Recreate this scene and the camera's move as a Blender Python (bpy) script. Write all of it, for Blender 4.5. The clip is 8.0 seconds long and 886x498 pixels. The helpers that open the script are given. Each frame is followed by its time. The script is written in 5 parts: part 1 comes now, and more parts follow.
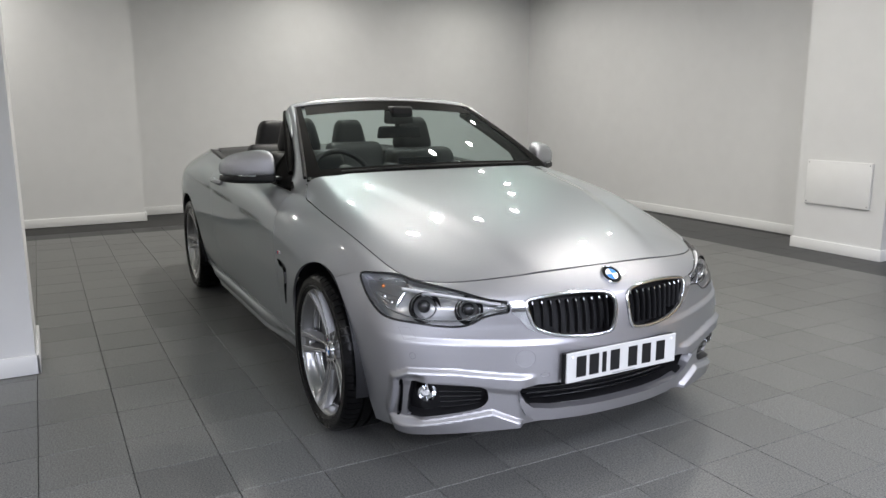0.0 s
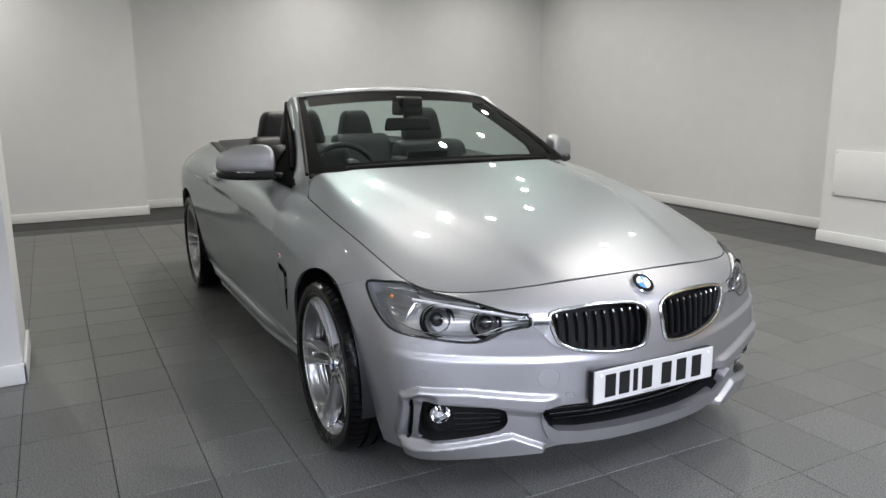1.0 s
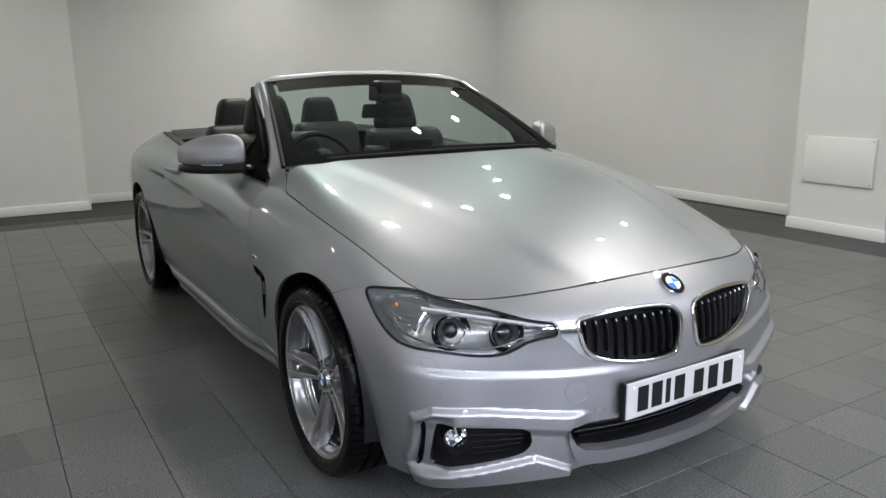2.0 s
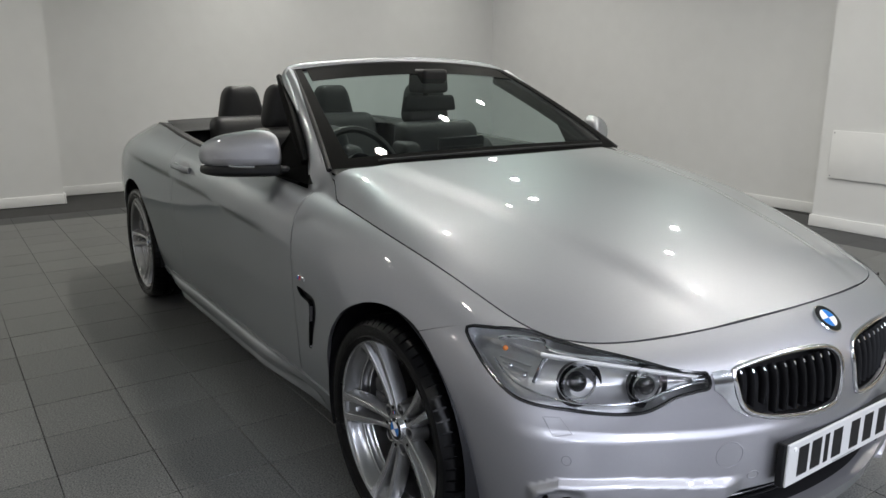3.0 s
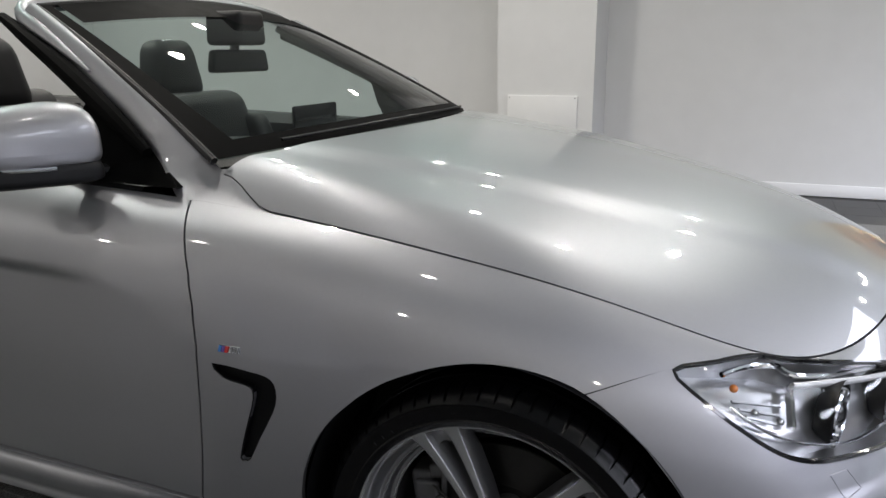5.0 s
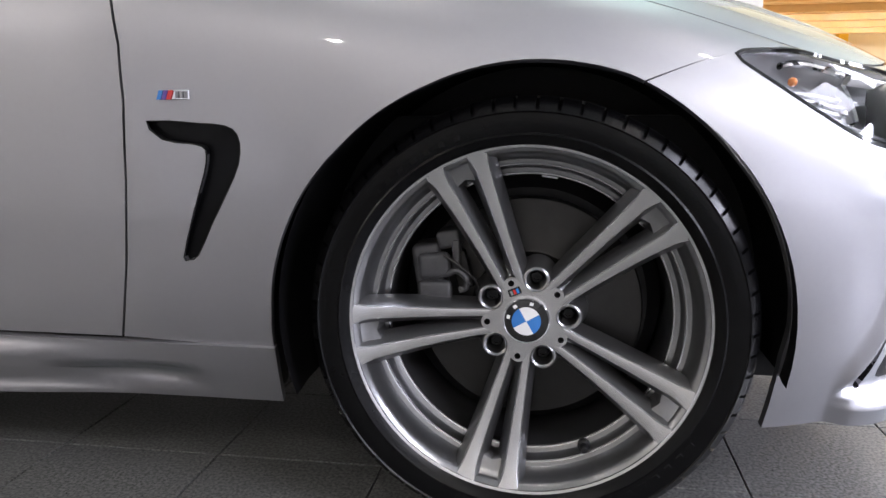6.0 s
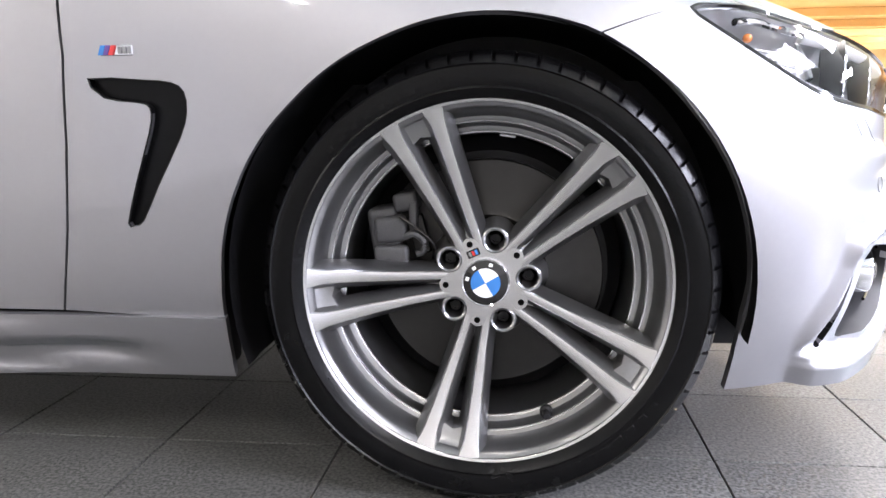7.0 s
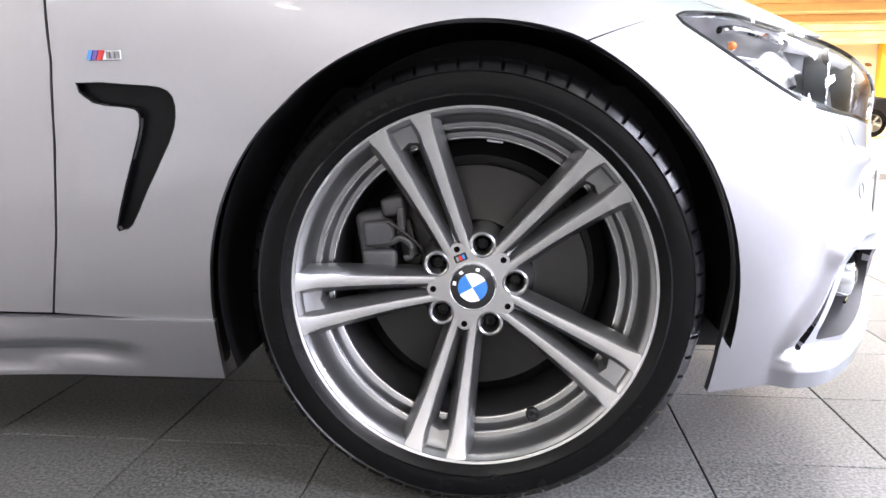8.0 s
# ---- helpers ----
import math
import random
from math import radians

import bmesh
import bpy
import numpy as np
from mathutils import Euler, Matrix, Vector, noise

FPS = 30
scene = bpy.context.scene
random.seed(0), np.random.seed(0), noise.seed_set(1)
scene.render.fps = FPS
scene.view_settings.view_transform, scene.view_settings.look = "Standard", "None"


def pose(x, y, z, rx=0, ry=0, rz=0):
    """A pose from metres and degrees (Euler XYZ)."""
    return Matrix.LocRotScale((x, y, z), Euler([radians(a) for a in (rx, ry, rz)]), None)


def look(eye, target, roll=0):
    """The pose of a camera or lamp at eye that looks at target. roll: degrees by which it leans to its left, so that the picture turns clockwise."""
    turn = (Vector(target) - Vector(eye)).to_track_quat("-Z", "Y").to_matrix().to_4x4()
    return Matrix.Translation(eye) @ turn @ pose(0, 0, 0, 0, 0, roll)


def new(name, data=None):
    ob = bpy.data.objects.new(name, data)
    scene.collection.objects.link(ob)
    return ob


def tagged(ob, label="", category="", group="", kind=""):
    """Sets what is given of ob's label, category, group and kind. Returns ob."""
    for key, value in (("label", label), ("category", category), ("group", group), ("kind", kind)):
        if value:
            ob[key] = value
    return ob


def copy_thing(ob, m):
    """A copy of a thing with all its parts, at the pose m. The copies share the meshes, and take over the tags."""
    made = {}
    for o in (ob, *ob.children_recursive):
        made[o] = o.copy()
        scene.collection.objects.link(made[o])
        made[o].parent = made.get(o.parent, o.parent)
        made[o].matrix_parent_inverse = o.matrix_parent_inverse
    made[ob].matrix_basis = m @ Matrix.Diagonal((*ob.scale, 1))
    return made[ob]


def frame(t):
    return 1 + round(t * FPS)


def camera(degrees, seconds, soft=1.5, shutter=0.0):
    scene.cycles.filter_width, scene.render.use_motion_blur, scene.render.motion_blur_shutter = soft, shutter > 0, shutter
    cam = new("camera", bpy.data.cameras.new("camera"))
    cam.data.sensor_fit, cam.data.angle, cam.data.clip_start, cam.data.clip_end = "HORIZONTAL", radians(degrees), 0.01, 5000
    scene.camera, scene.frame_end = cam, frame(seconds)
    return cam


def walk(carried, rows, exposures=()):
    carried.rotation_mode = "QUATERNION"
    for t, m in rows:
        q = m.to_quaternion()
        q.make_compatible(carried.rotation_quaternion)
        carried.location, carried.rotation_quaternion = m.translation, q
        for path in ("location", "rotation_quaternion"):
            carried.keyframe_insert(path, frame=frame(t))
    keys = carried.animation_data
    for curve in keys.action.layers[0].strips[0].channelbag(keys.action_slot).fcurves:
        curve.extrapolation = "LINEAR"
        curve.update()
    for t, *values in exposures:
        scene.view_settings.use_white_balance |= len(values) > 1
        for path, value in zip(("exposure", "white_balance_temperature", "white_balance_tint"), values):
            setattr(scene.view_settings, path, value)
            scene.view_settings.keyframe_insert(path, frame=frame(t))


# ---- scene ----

# The camera: rows of seconds, eye, target and roll
PATH = [
    (0.0, (2.802, -1.824, 1.313), (1.073, -0.893, 0.937), -0.13),
    (0.5, (2.739, -1.8, 1.311), (1.009, -0.875, 0.927), 0.07),
    (1.0, (2.564, -1.715, 1.323), (0.829, -0.808, 0.917), -0.38),
    (2.3, (2.075, -1.788, 1.291), (0.448, -0.713, 0.848), 0.02),
    (2.5, (1.958, -1.818, 1.285), (0.345, -0.724, 0.838), 0.46),
    (3.0, (1.66, -1.834, 1.319), (0.059, -0.732, 0.847), 0.18),
    (3.5, (1.337, -1.892, 1.329), (-0.165, -0.663, 0.847), 0.33),
    (4.0, (0.997, -1.913, 1.281), (-0.463, -0.63, 0.807), 0.62),
    (4.2, (0.874, -1.906, 1.27), (-0.537, -0.572, 0.792), -0.24),
    (5.3, (0.17, -1.962, 1.065), (-0.319, -0.086, 0.574), 0.53),
    (5.5, (0.078, -1.971, 0.914), (-0.321, -0.067, 0.451), 0.91),
    (6.0, (0.045, -1.914, 0.641), (-0.27, 0.024, 0.259), -0.36),
    (6.5, (0.045, -1.894, 0.562), (-0.18, 0.063, 0.22), -0.38),
    (7.0, (0.053, -1.899, 0.555), (-0.168, 0.06, 0.219), -0.52),
    (7.5, (0.057, -1.907, 0.557), (-0.159, 0.053, 0.224), -0.33),
    (8.0, (0.059, -1.905, 0.574), (-0.138, 0.053, 0.218), -0.28),
]
cam = camera(61.5, 8.0, soft=1.5)
walk(cam, [(t, look(e, g, r)) for t, e, g, r in PATH],
     exposures=[(0.0, 0.0, 6500, 9), (1.2, -0.05, 6500, 8), (2.5, -0.25, 6500, 7), (4.2, -0.25, 6500, 7), (5.5, 0.15, 6550, 12), (6.0, 0.95, 6550, 14), (6.5, 1.5, 6550, 14), (8.0, 1.88, 6550, 14)])

# ---- world and lamps ----
CEIL = 3.0
world = bpy.data.worlds.new("world")
scene.world = world
world.use_nodes = True
world.node_tree.nodes["Background"].inputs[0].default_value = (0.8, 0.85, 1.0, 1)
world.node_tree.nodes["Background"].inputs[1].default_value = 0.02


def lamp(name, x, y, z, watts, size, colour=(1.0, 0.96, 0.9), spread=150):
    d = bpy.data.lights.new(name, "AREA")
    d.shape, d.size, d.energy, d.color, d.spread = "DISK", size, watts, colour, radians(spread)
    ob = new(name, d)
    ob.location = (x, y, z)
    return ob


# downlights: place and watts
SPOTS = [(-1.41, 0.05, 19), (-1.85, 1.1, 9), (-2.4, 2.0, 13), (-3.5, 2.7, 16), (-1.5, 3.1, 16), (-0.7, 2.0, 10), (0.9, 2.25, 28), (0.35, 1.15, 26), (-3.1, 0.15, 46), (-4.8, 0.6, 18), (-4.7, 3.4, 16), (-5.9, 3.7, 14),
         (-6.0, 1.4, 16), (-5.7, -2.6, 26), (-4.2, -3.9, 20), (-1.2, -4.3, 13), (1.2, -4.9, 18), (2.6, -3.2, 17), (-0.5, -1.25, 1.5), (-2.2, -2.0, 2), (1.6, -0.9, 3), (2.9, 1.2, 13), (3.0, 3.6, 11)]
for sx, sy, watts in SPOTS:
    lamp("downlight_beam", sx, sy, CEIL - 0.035, watts, 0.085, spread=178)
for sx, sy, watts in ((3.4, -3.2, 60), (3.4, -0.4, 60), (3.4, 2.4, 60), (6.4, -3.2, 560), (6.4, -0.4, 580), (6.4, 2.4, 500)):
    d = lamp("panel_beam", sx, sy, CEIL - 0.04, watts, 1.2, (0.81, 0.84, 1.0))
    d.data.shape = "SQUARE"
for sx in (3.6, 7.5, 11.5, 15.5):
    for sy in (9.0, 13.5, 18.0, 22.6):
        lamp("hall_beam", sx, sy, CEIL - 0.26, 180, 0.5, (1.0, 0.76, 0.46) if sy > 15 else (1.0, 0.86, 0.66))


# ---- materials ----
def mat(name, colour, rough=0.5, metal=0.0, coat=0.0, vary=0.0, scale=20.0, bump=0.0, bscale=200.0, spec=0.5, coat_rough=0.03, rvary=0.0, second=0.13, contrast=1.0, laid=False):
    """A principled material with two scales of noise in colour, roughness and relief."""
    m = bpy.data.materials.new(name)
    m.use_nodes = True
    t = m.node_tree
    b = t.nodes["Principled BSDF"]
    b.inputs["Base Color"].default_value = (*colour, 1)
    b.inputs["Roughness"].default_value = rough
    b.inputs["Metallic"].default_value = metal
    b.inputs["Coat Weight"].default_value = coat
    b.inputs["Coat Roughness"].default_value = coat_rough
    b.inputs["Specular IOR Level"].default_value = spec
    co = t.nodes.new("ShaderNodeNewGeometry" if laid else "ShaderNodeTexCoord").outputs["Position" if laid else "Object"]
    if vary or rvary:
        n1 = t.nodes.new("ShaderNodeTexNoise")
        n1.inputs["Scale"].default_value = scale
        n1.inputs["Detail"].default_value = 6
        t.links.new(co, n1.inputs["Vector"])
        n2 = t.nodes.new("ShaderNodeTexNoise")
        n2.inputs["Scale"].default_value = scale * second
        t.links.new(co, n2.inputs["Vector"])
        add = t.nodes.new("ShaderNodeMath")
        add.operation = "ADD"
        t.links.new(n1.outputs[0], add.inputs[0])
        t.links.new(n2.outputs[0], add.inputs[1])
        if vary:
            r = t.nodes.new("ShaderNodeMapRange")
            r.inputs[1].default_value, r.inputs[2].default_value = 1 - 0.4 / contrast, 1 + 0.4 / contrast
            r.inputs[3].default_value, r.inputs[4].default_value = 1 - vary, 1 + vary
            t.links.new(add.outputs[0], r.inputs[0])
            mix = t.nodes.new("ShaderNodeVectorMath")
            mix.operation = "SCALE"
            mix.inputs[0].default_value = colour
            t.links.new(r.outputs[0], mix.inputs["Scale"])
            t.links.new(mix.outputs[0], b.inputs["Base Color"])
        if rvary:
            r = t.nodes.new("ShaderNodeMapRange")
            r.inputs[1].default_value, r.inputs[2].default_value = 0.6, 1.4
            r.inputs[3].default_value, r.inputs[4].default_value = max(rough - rvary, 0.02), rough + rvary
            t.links.new(add.outputs[0], r.inputs[0])
            t.links.new(r.outputs[0], b.inputs["Roughness"])
    if bump:
        n3 = t.nodes.new("ShaderNodeTexNoise")
        n3.inputs["Scale"].default_value = bscale
        n3.inputs["Detail"].default_value = 4
        t.links.new(co, n3.inputs["Vector"])
        bp = t.nodes.new("ShaderNodeBump")
        bp.inputs["Strength"].default_value = bump
        bp.inputs["Distance"].default_value = 0.002
        t.links.new(n3.outputs[0], bp.inputs["Height"])
        t.links.new(bp.outputs[0], b.inputs["Normal"])
    return m


def glow(name, colour, strength):
    m = mat(name, colour)
    b = m.node_tree.nodes["Principled BSDF"]
    b.inputs["Emission Color"].default_value = (*colour, 1)
    b.inputs["Emission Strength"].default_value = strength
    return m


def clear(name, colour, rough=0.0, keep=0.9, ior=1.45):
    """Thin clear glass or plastic: sharp reflection over a tinted see-through."""
    m = bpy.data.materials.new(name)
    m.use_nodes = True
    t = m.node_tree
    t.nodes.remove(t.nodes["Principled BSDF"])
    tr = t.nodes.new("ShaderNodeBsdfTransparent")
    tr.inputs[0].default_value = (*[c * keep for c in colour], 1)
    gl = t.nodes.new("ShaderNodeBsdfGlossy")
    gl.inputs["Roughness"].default_value = rough
    fr = t.nodes.new("ShaderNodeFresnel")
    fr.inputs[0].default_value = ior
    mx = t.nodes.new("ShaderNodeMixShader")
    t.links.new(fr.outputs[0], mx.inputs[0])
    t.links.new(tr.outputs[0], mx.inputs[1])
    t.links.new(gl.outputs[0], mx.inputs[2])
    t.links.new(mx.outputs[0], t.nodes["Material Output"].inputs[0])
    return m


PAINT = mat("silver_paint", (0.405, 0.400, 0.422), 0.48, 0.93, 1.0, vary=0.015, scale=900, bump=0.015, bscale=2500)
PAINT.node_tree.nodes["Principled BSDF"].inputs["Specular Tint"].default_value = (0.20, 0.39, 0.36, 1)
BLACK = mat("black_plastic", (0.007, 0.007, 0.008), 0.5, vary=0.2, scale=60, bump=0.1, bscale=900, spec=0.3)
VENTP = mat("vent_plastic", (0.004, 0.004, 0.0045), 0.3, vary=0.2, scale=60, spec=0.12)
GLOSS = mat("gloss_black", (0.008, 0.008, 0.009), 0.08, coat=0.5, rvary=0.03)
RUBBER = mat("tyre_rubber", (0.0022, 0.0022, 0.0025), 0.22, vary=0.3, scale=30, bump=0.15, bscale=500, rvary=0.08, spec=0.16)
CHROME = mat("chrome", (0.82, 0.83, 0.85), 0.06, 1.0, rvary=0.03, scale=40)
ALLOY = mat("machined_alloy", (0.64, 0.64, 0.65), 0.25, 1.0, coat=0.4, vary=0.02, scale=120)
GREYALLOY = mat("grey_painted_alloy", (0.25, 0.25, 0.255), 0.28, 0.9, coat=0.8, vary=0.06, scale=200)
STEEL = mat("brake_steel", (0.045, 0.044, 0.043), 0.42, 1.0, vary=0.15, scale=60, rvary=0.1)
LEATHER = mat("black_leather", (0.009, 0.009, 0.010), 0.5, spec=0.25, vary=0.2, scale=30, bump=0.03, bscale=350)
WALLP = mat("white_wall_paint", (0.62, 0.62, 0.62), 0.75, vary=0.03, scale=6, bump=0.15, bscale=160)
SKIRTP = mat("white_gloss_skirting", (0.70, 0.70, 0.70), 0.4, vary=0.03, scale=8, bump=0.05, bscale=80)
# Faint green put into the unseen ceiling to colour the bonnet's reflection
CEILP = mat("green_tinted_ceiling_paint", (0.66, 0.71, 0.69), 0.8, vary=0.02, scale=5)
TILE = mat("grey_floor_tile", (0.098, 0.099, 0.095), 0.34, vary=0.66, scale=190, bump=0.2, bscale=380, rvary=0.07, second=0.85, contrast=2.0, laid=True)
TILE_FAR = mat("grey_floor_tile_joined", (0.098, 0.099, 0.095), 0.34, vary=0.66, scale=190, bump=0.2, bscale=380, rvary=0.07, second=0.85, contrast=2.0, laid=True)
BAND = mat("dark_border_tile", (0.035, 0.036, 0.037), 0.5, vary=0.2, scale=40, bump=0.2, bscale=260)
GROUT = mat("dark_grout", (0.036, 0.036, 0.036), 0.9, vary=0.2, scale=60)
GLASS = clear("windscreen_glass", (0.80, 0.95, 0.92), 0.0, 0.82)
LENS = clear("lamp_lens", (1, 1, 1), 0.0, 0.97, 1.28)
def tile_random(m, amount, joined=False):
    """A slightly different shade for each tile."""
    t = m.node_tree
    b = t.nodes["Principled BSDF"]
    src = b.inputs["Base Color"].links[0].from_socket
    info = t.nodes.new("ShaderNodeNewGeometry" if joined else "ShaderNodeObjectInfo")
    r = t.nodes.new("ShaderNodeMapRange")
    r.inputs[3].default_value, r.inputs[4].default_value = 1 - amount, 1 + amount
    t.links.new(info.outputs["Random Per Island" if joined else "Random"], r.inputs[0])
    sc = t.nodes.new("ShaderNodeVectorMath")
    sc.operation = "SCALE"
    t.links.new(src, sc.inputs[0])
    t.links.new(r.outputs[0], sc.inputs["Scale"])
    t.links.new(sc.outputs[0], b.inputs["Base Color"])


tile_random(TILE, 0.11)
tile_random(TILE_FAR, 0.11, True)
WHITE = mat("white_plastic", (0.8, 0.8, 0.8), 0.35, vary=0.02, scale=30)
AMBER = mat("amber_plastic", (0.7, 0.22, 0.05), 0.2, coat=0.5, rvary=0.05)
SATIN = mat("satin_chrome", (0.60, 0.61, 0.63), 0.16, 1.0, rvary=0.04, scale=40)
SEAM = mat("seam_shadow_gap", (0.26, 0.26, 0.27), 0.5, 0.4, vary=0.1)
BLUE = mat("blue_enamel", (0.03, 0.19, 0.55), 0.2, coat=1.0, vary=0.05, scale=60)
HOUSING = mat("lamp_housing", (0.48, 0.485, 0.495), 0.30, 0.9, vary=0.1, scale=50)
RED = mat("red_enamel", (0.55, 0.03, 0.03), 0.25, coat=0.5, vary=0.05)
PURPLE = mat("purple_enamel", (0.10, 0.05, 0.25), 0.25, coat=0.5, vary=0.05)
DASH = mat("dash_plastic", (0.008, 0.009, 0.009), 0.6, spec=0.25, vary=0.15, scale=40, bump=0.4, bscale=500)
FRIT = mat("printed_glass_border", (0.003, 0.003, 0.003), 0.6, spec=0.02, rvary=0.05)
DARKPAINT = mat("black_car_paint", (0.012, 0.012, 0.016), 0.2, coat=1.0, vary=0.1, scale=30)
YELLOW = mat("yellow_paint", (0.75, 0.48, 0.04), 0.4, vary=0.05, scale=10)
# White hall walls, with the hall's warm lamplight mixed into the colour
WARMWALL = mat("warm_lit_wall_paint", (0.72, 0.66, 0.52), 0.7, vary=0.04, scale=4)
LUMP = mat("brown_resin", (0.16, 0.07, 0.035), 0.6, vary=0.2, scale=20)
TIMBER = mat("honey_timber_panel", (0.55, 0.36, 0.16), 0.4, vary=0.15, scale=3)
CASTING = mat("grey_casting", (0.075, 0.075, 0.078), 0.5, 0.5, vary=0.15, scale=80, bump=0.3, bscale=400)
SPOTGLOW = glow("downlight_glow", (1.0, 0.95, 0.88), 40)


# ---- mesh helpers ----
def part(name, bm, material, parent=None, label="", smooth=True, normals=None):
    """Link a bmesh as one mesh object, under a thing or a part."""
    me = bpy.data.meshes.new(name)
    bm.to_mesh(me)
    bm.free()
    for m in material if isinstance(material, (list, tuple)) else [material]:
        me.materials.append(m)
    if smooth:
        me.shade_smooth()
        if normals is None:
            me.set_sharp_from_angle(angle=radians(32))
    if normals is not None:
        me.normals_split_custom_set_from_vertices([tuple(n) for n in normals])
    ob = new(name, me)
    if parent is not None:
        ob.parent = parent
    if label:
        ob["label"] = label
    return ob


def box(x0, x1, y0, y1, z0, z1, bevel=0.0, seg=2):
    bm = bmesh.new()
    bmesh.ops.create_cube(bm, size=1, matrix=Matrix.Translation(((x0 + x1) / 2, (y0 + y1) / 2, (z0 + z1) / 2)) @ Matrix.Diagonal((x1 - x0, y1 - y0, z1 - z0, 1)))
    if bevel:
        bmesh.ops.bevel(bm, geom=bm.edges[:], offset=bevel, segments=seg, profile=0.5, affect="EDGES")
    return bm


def shape(ob):
    """Smooth the flats less: sharp edges over 35 degrees."""
    ob.data.set_sharp_from_angle(angle=radians(35))
    return ob


def lathe(profile, steps=64, axis="Y", close=False):
    """Turn a profile of (radius, along) about an axis through the origin."""
    bm = bmesh.new()
    rings = []
    for k in range(steps):
        a = 2 * math.pi * k / steps
        c, s = math.cos(a), math.sin(a)
        rings.append([bm.verts.new((r * c, h, r * s) if axis == "Y" else (r * c, r * s, h)) for r, h in profile])
    n = len(profile)
    for k in range(steps):
        a, b = rings[k], rings[(k + 1) % steps]
        for i in range(n if close else n - 1):
            j = (i + 1) % n
            bm.faces.new((a[i], a[j], b[j], b[i]))
    bmesh.ops.remove_doubles(bm, verts=bm.verts[:], dist=1e-6)
    bmesh.ops.recalc_face_normals(bm, faces=bm.faces[:])
    return bm


def tube(points, radius, sides=8, flat=1.0):
    """A round bar along a smooth line of points; flat squeezes it across, and a tuple of radii tapers it."""
    bm = bmesh.new()
    P = [Vector(p) for p in points]
    rings = []
    for i, p in enumerate(P):
        d = (P[min(i + 1, len(P) - 1)] - P[max(i - 1, 0)]).normalized()
        side = d.cross(Vector((0, 0, 1)))
        if side.length < 1e-3:
            side = d.cross(Vector((0, 1, 0)))
        side.normalize()
        up = side.cross(d)
        w = float(np.interp(i / (len(P) - 1), np.linspace(0, 1, len(radius)), radius)) if isinstance(radius, tuple) else radius
        rings.append([bm.verts.new(p + w * (math.cos(a) * side + flat * math.sin(a) * up)) for a in [2 * math.pi * k / sides for k in range(sides)]])
    for a, b in zip(rings, rings[1:]):
        for k in range(sides):
            bm.faces.new((a[k], a[(k + 1) % sides], b[(k + 1) % sides], b[k]))
    bm.faces.new(rings[0][::-1])
    bm.faces.new(rings[-1])
    bmesh.ops.recalc_face_normals(bm, faces=bm.faces[:])
    return bm


def spline(points, n, closed=False):
    """A Catmull-Rom line through points, n steps to a stretch."""
    P = np.array(points, float)
    k = len(P)
    out = []
    for i in range(k if closed else k - 1):
        if closed:
            a, b, c, d = P[i - 1], P[i], P[(i + 1) % k], P[(i + 2) % k]
        else:
            a, b, c, d = P[max(i - 1, 0)], P[i], P[i + 1], P[min(i + 2, k - 1)]
        for j in range(n):
            s = j / n
            out.append(0.5 * (2 * b + (c - a) * s + (2 * a - 5 * b + 4 * c - d) * s * s + (3 * b - a - 3 * c + d) * s ** 3))
    if not closed:
        out.append(P[-1])
    return np.array(out)


# ---- the car's surfaces; x ahead, y to its left, origin under the front axle ----
def weights(t):
    return ((1 - t) ** 3 / 6, (3 * t ** 3 - 6 * t * t + 4) / 6, (-3 * t ** 3 + 3 * t * t + 3 * t + 1) / 6, t ** 3 / 6)


def bonnet_z(x, y):
    x, y = np.asarray(x, float), np.abs(np.asarray(y, float))
    crown = np.interp(x, CROWN_X, CROWN_Z)
    drop = np.interp(x, DROP_X, DROP_Z)
    ridge = np.interp(x, [-0.7, 0.0, 0.65], [0.57, 0.47, 0.30])
    s = np.clip((y - ridge + 0.045) / 0.09, 0, 1)
    fade = np.interp(x, [-0.7, -0.3, 0.45, 0.68], [0.4, 1, 1, 0.2])
    brim = np.interp(x, [-0.65, -0.6, -0.25, 0.06, 0.26, 0.44, 0.56], [0.742, 0.748, 0.780, 0.765, 0.738, 0.69, 0.53])
    fall = np.interp(x, [-0.72, -0.6, -0.25, 0.10, 0.40], [0.075, 0.072, 0.040, 0.018, 0.0])
    e = np.clip((y - brim + 0.11) / 0.11, 0, 1.4)
    return crown - drop * (y / 0.7) ** 2.2 - 0.011 * fade * (s * s * (3 - 2 * s)) - fall * e * e


_knots = spline([(-0.95, 1.04), (-0.6, 1.02), (-0.3, 0.985), (0.0, 0.94), (0.3, 0.875), (0.5, 0.817), (0.65, 0.750), (0.75, 0.695)], 20)
CROWN_X, CROWN_Z = _knots[:, 0], _knots[:, 1]
_drop = spline([(-0.9, 0.036), (-0.5, 0.040), (-0.2, 0.050), (0.0, 0.062), (0.14, 0.080), (0.29, 0.10), (0.42, 0.122), (0.55, 0.145), (0.7, 0.165)], 20)
DROP_X, DROP_Z = _drop[:, 0], _drop[:, 1]

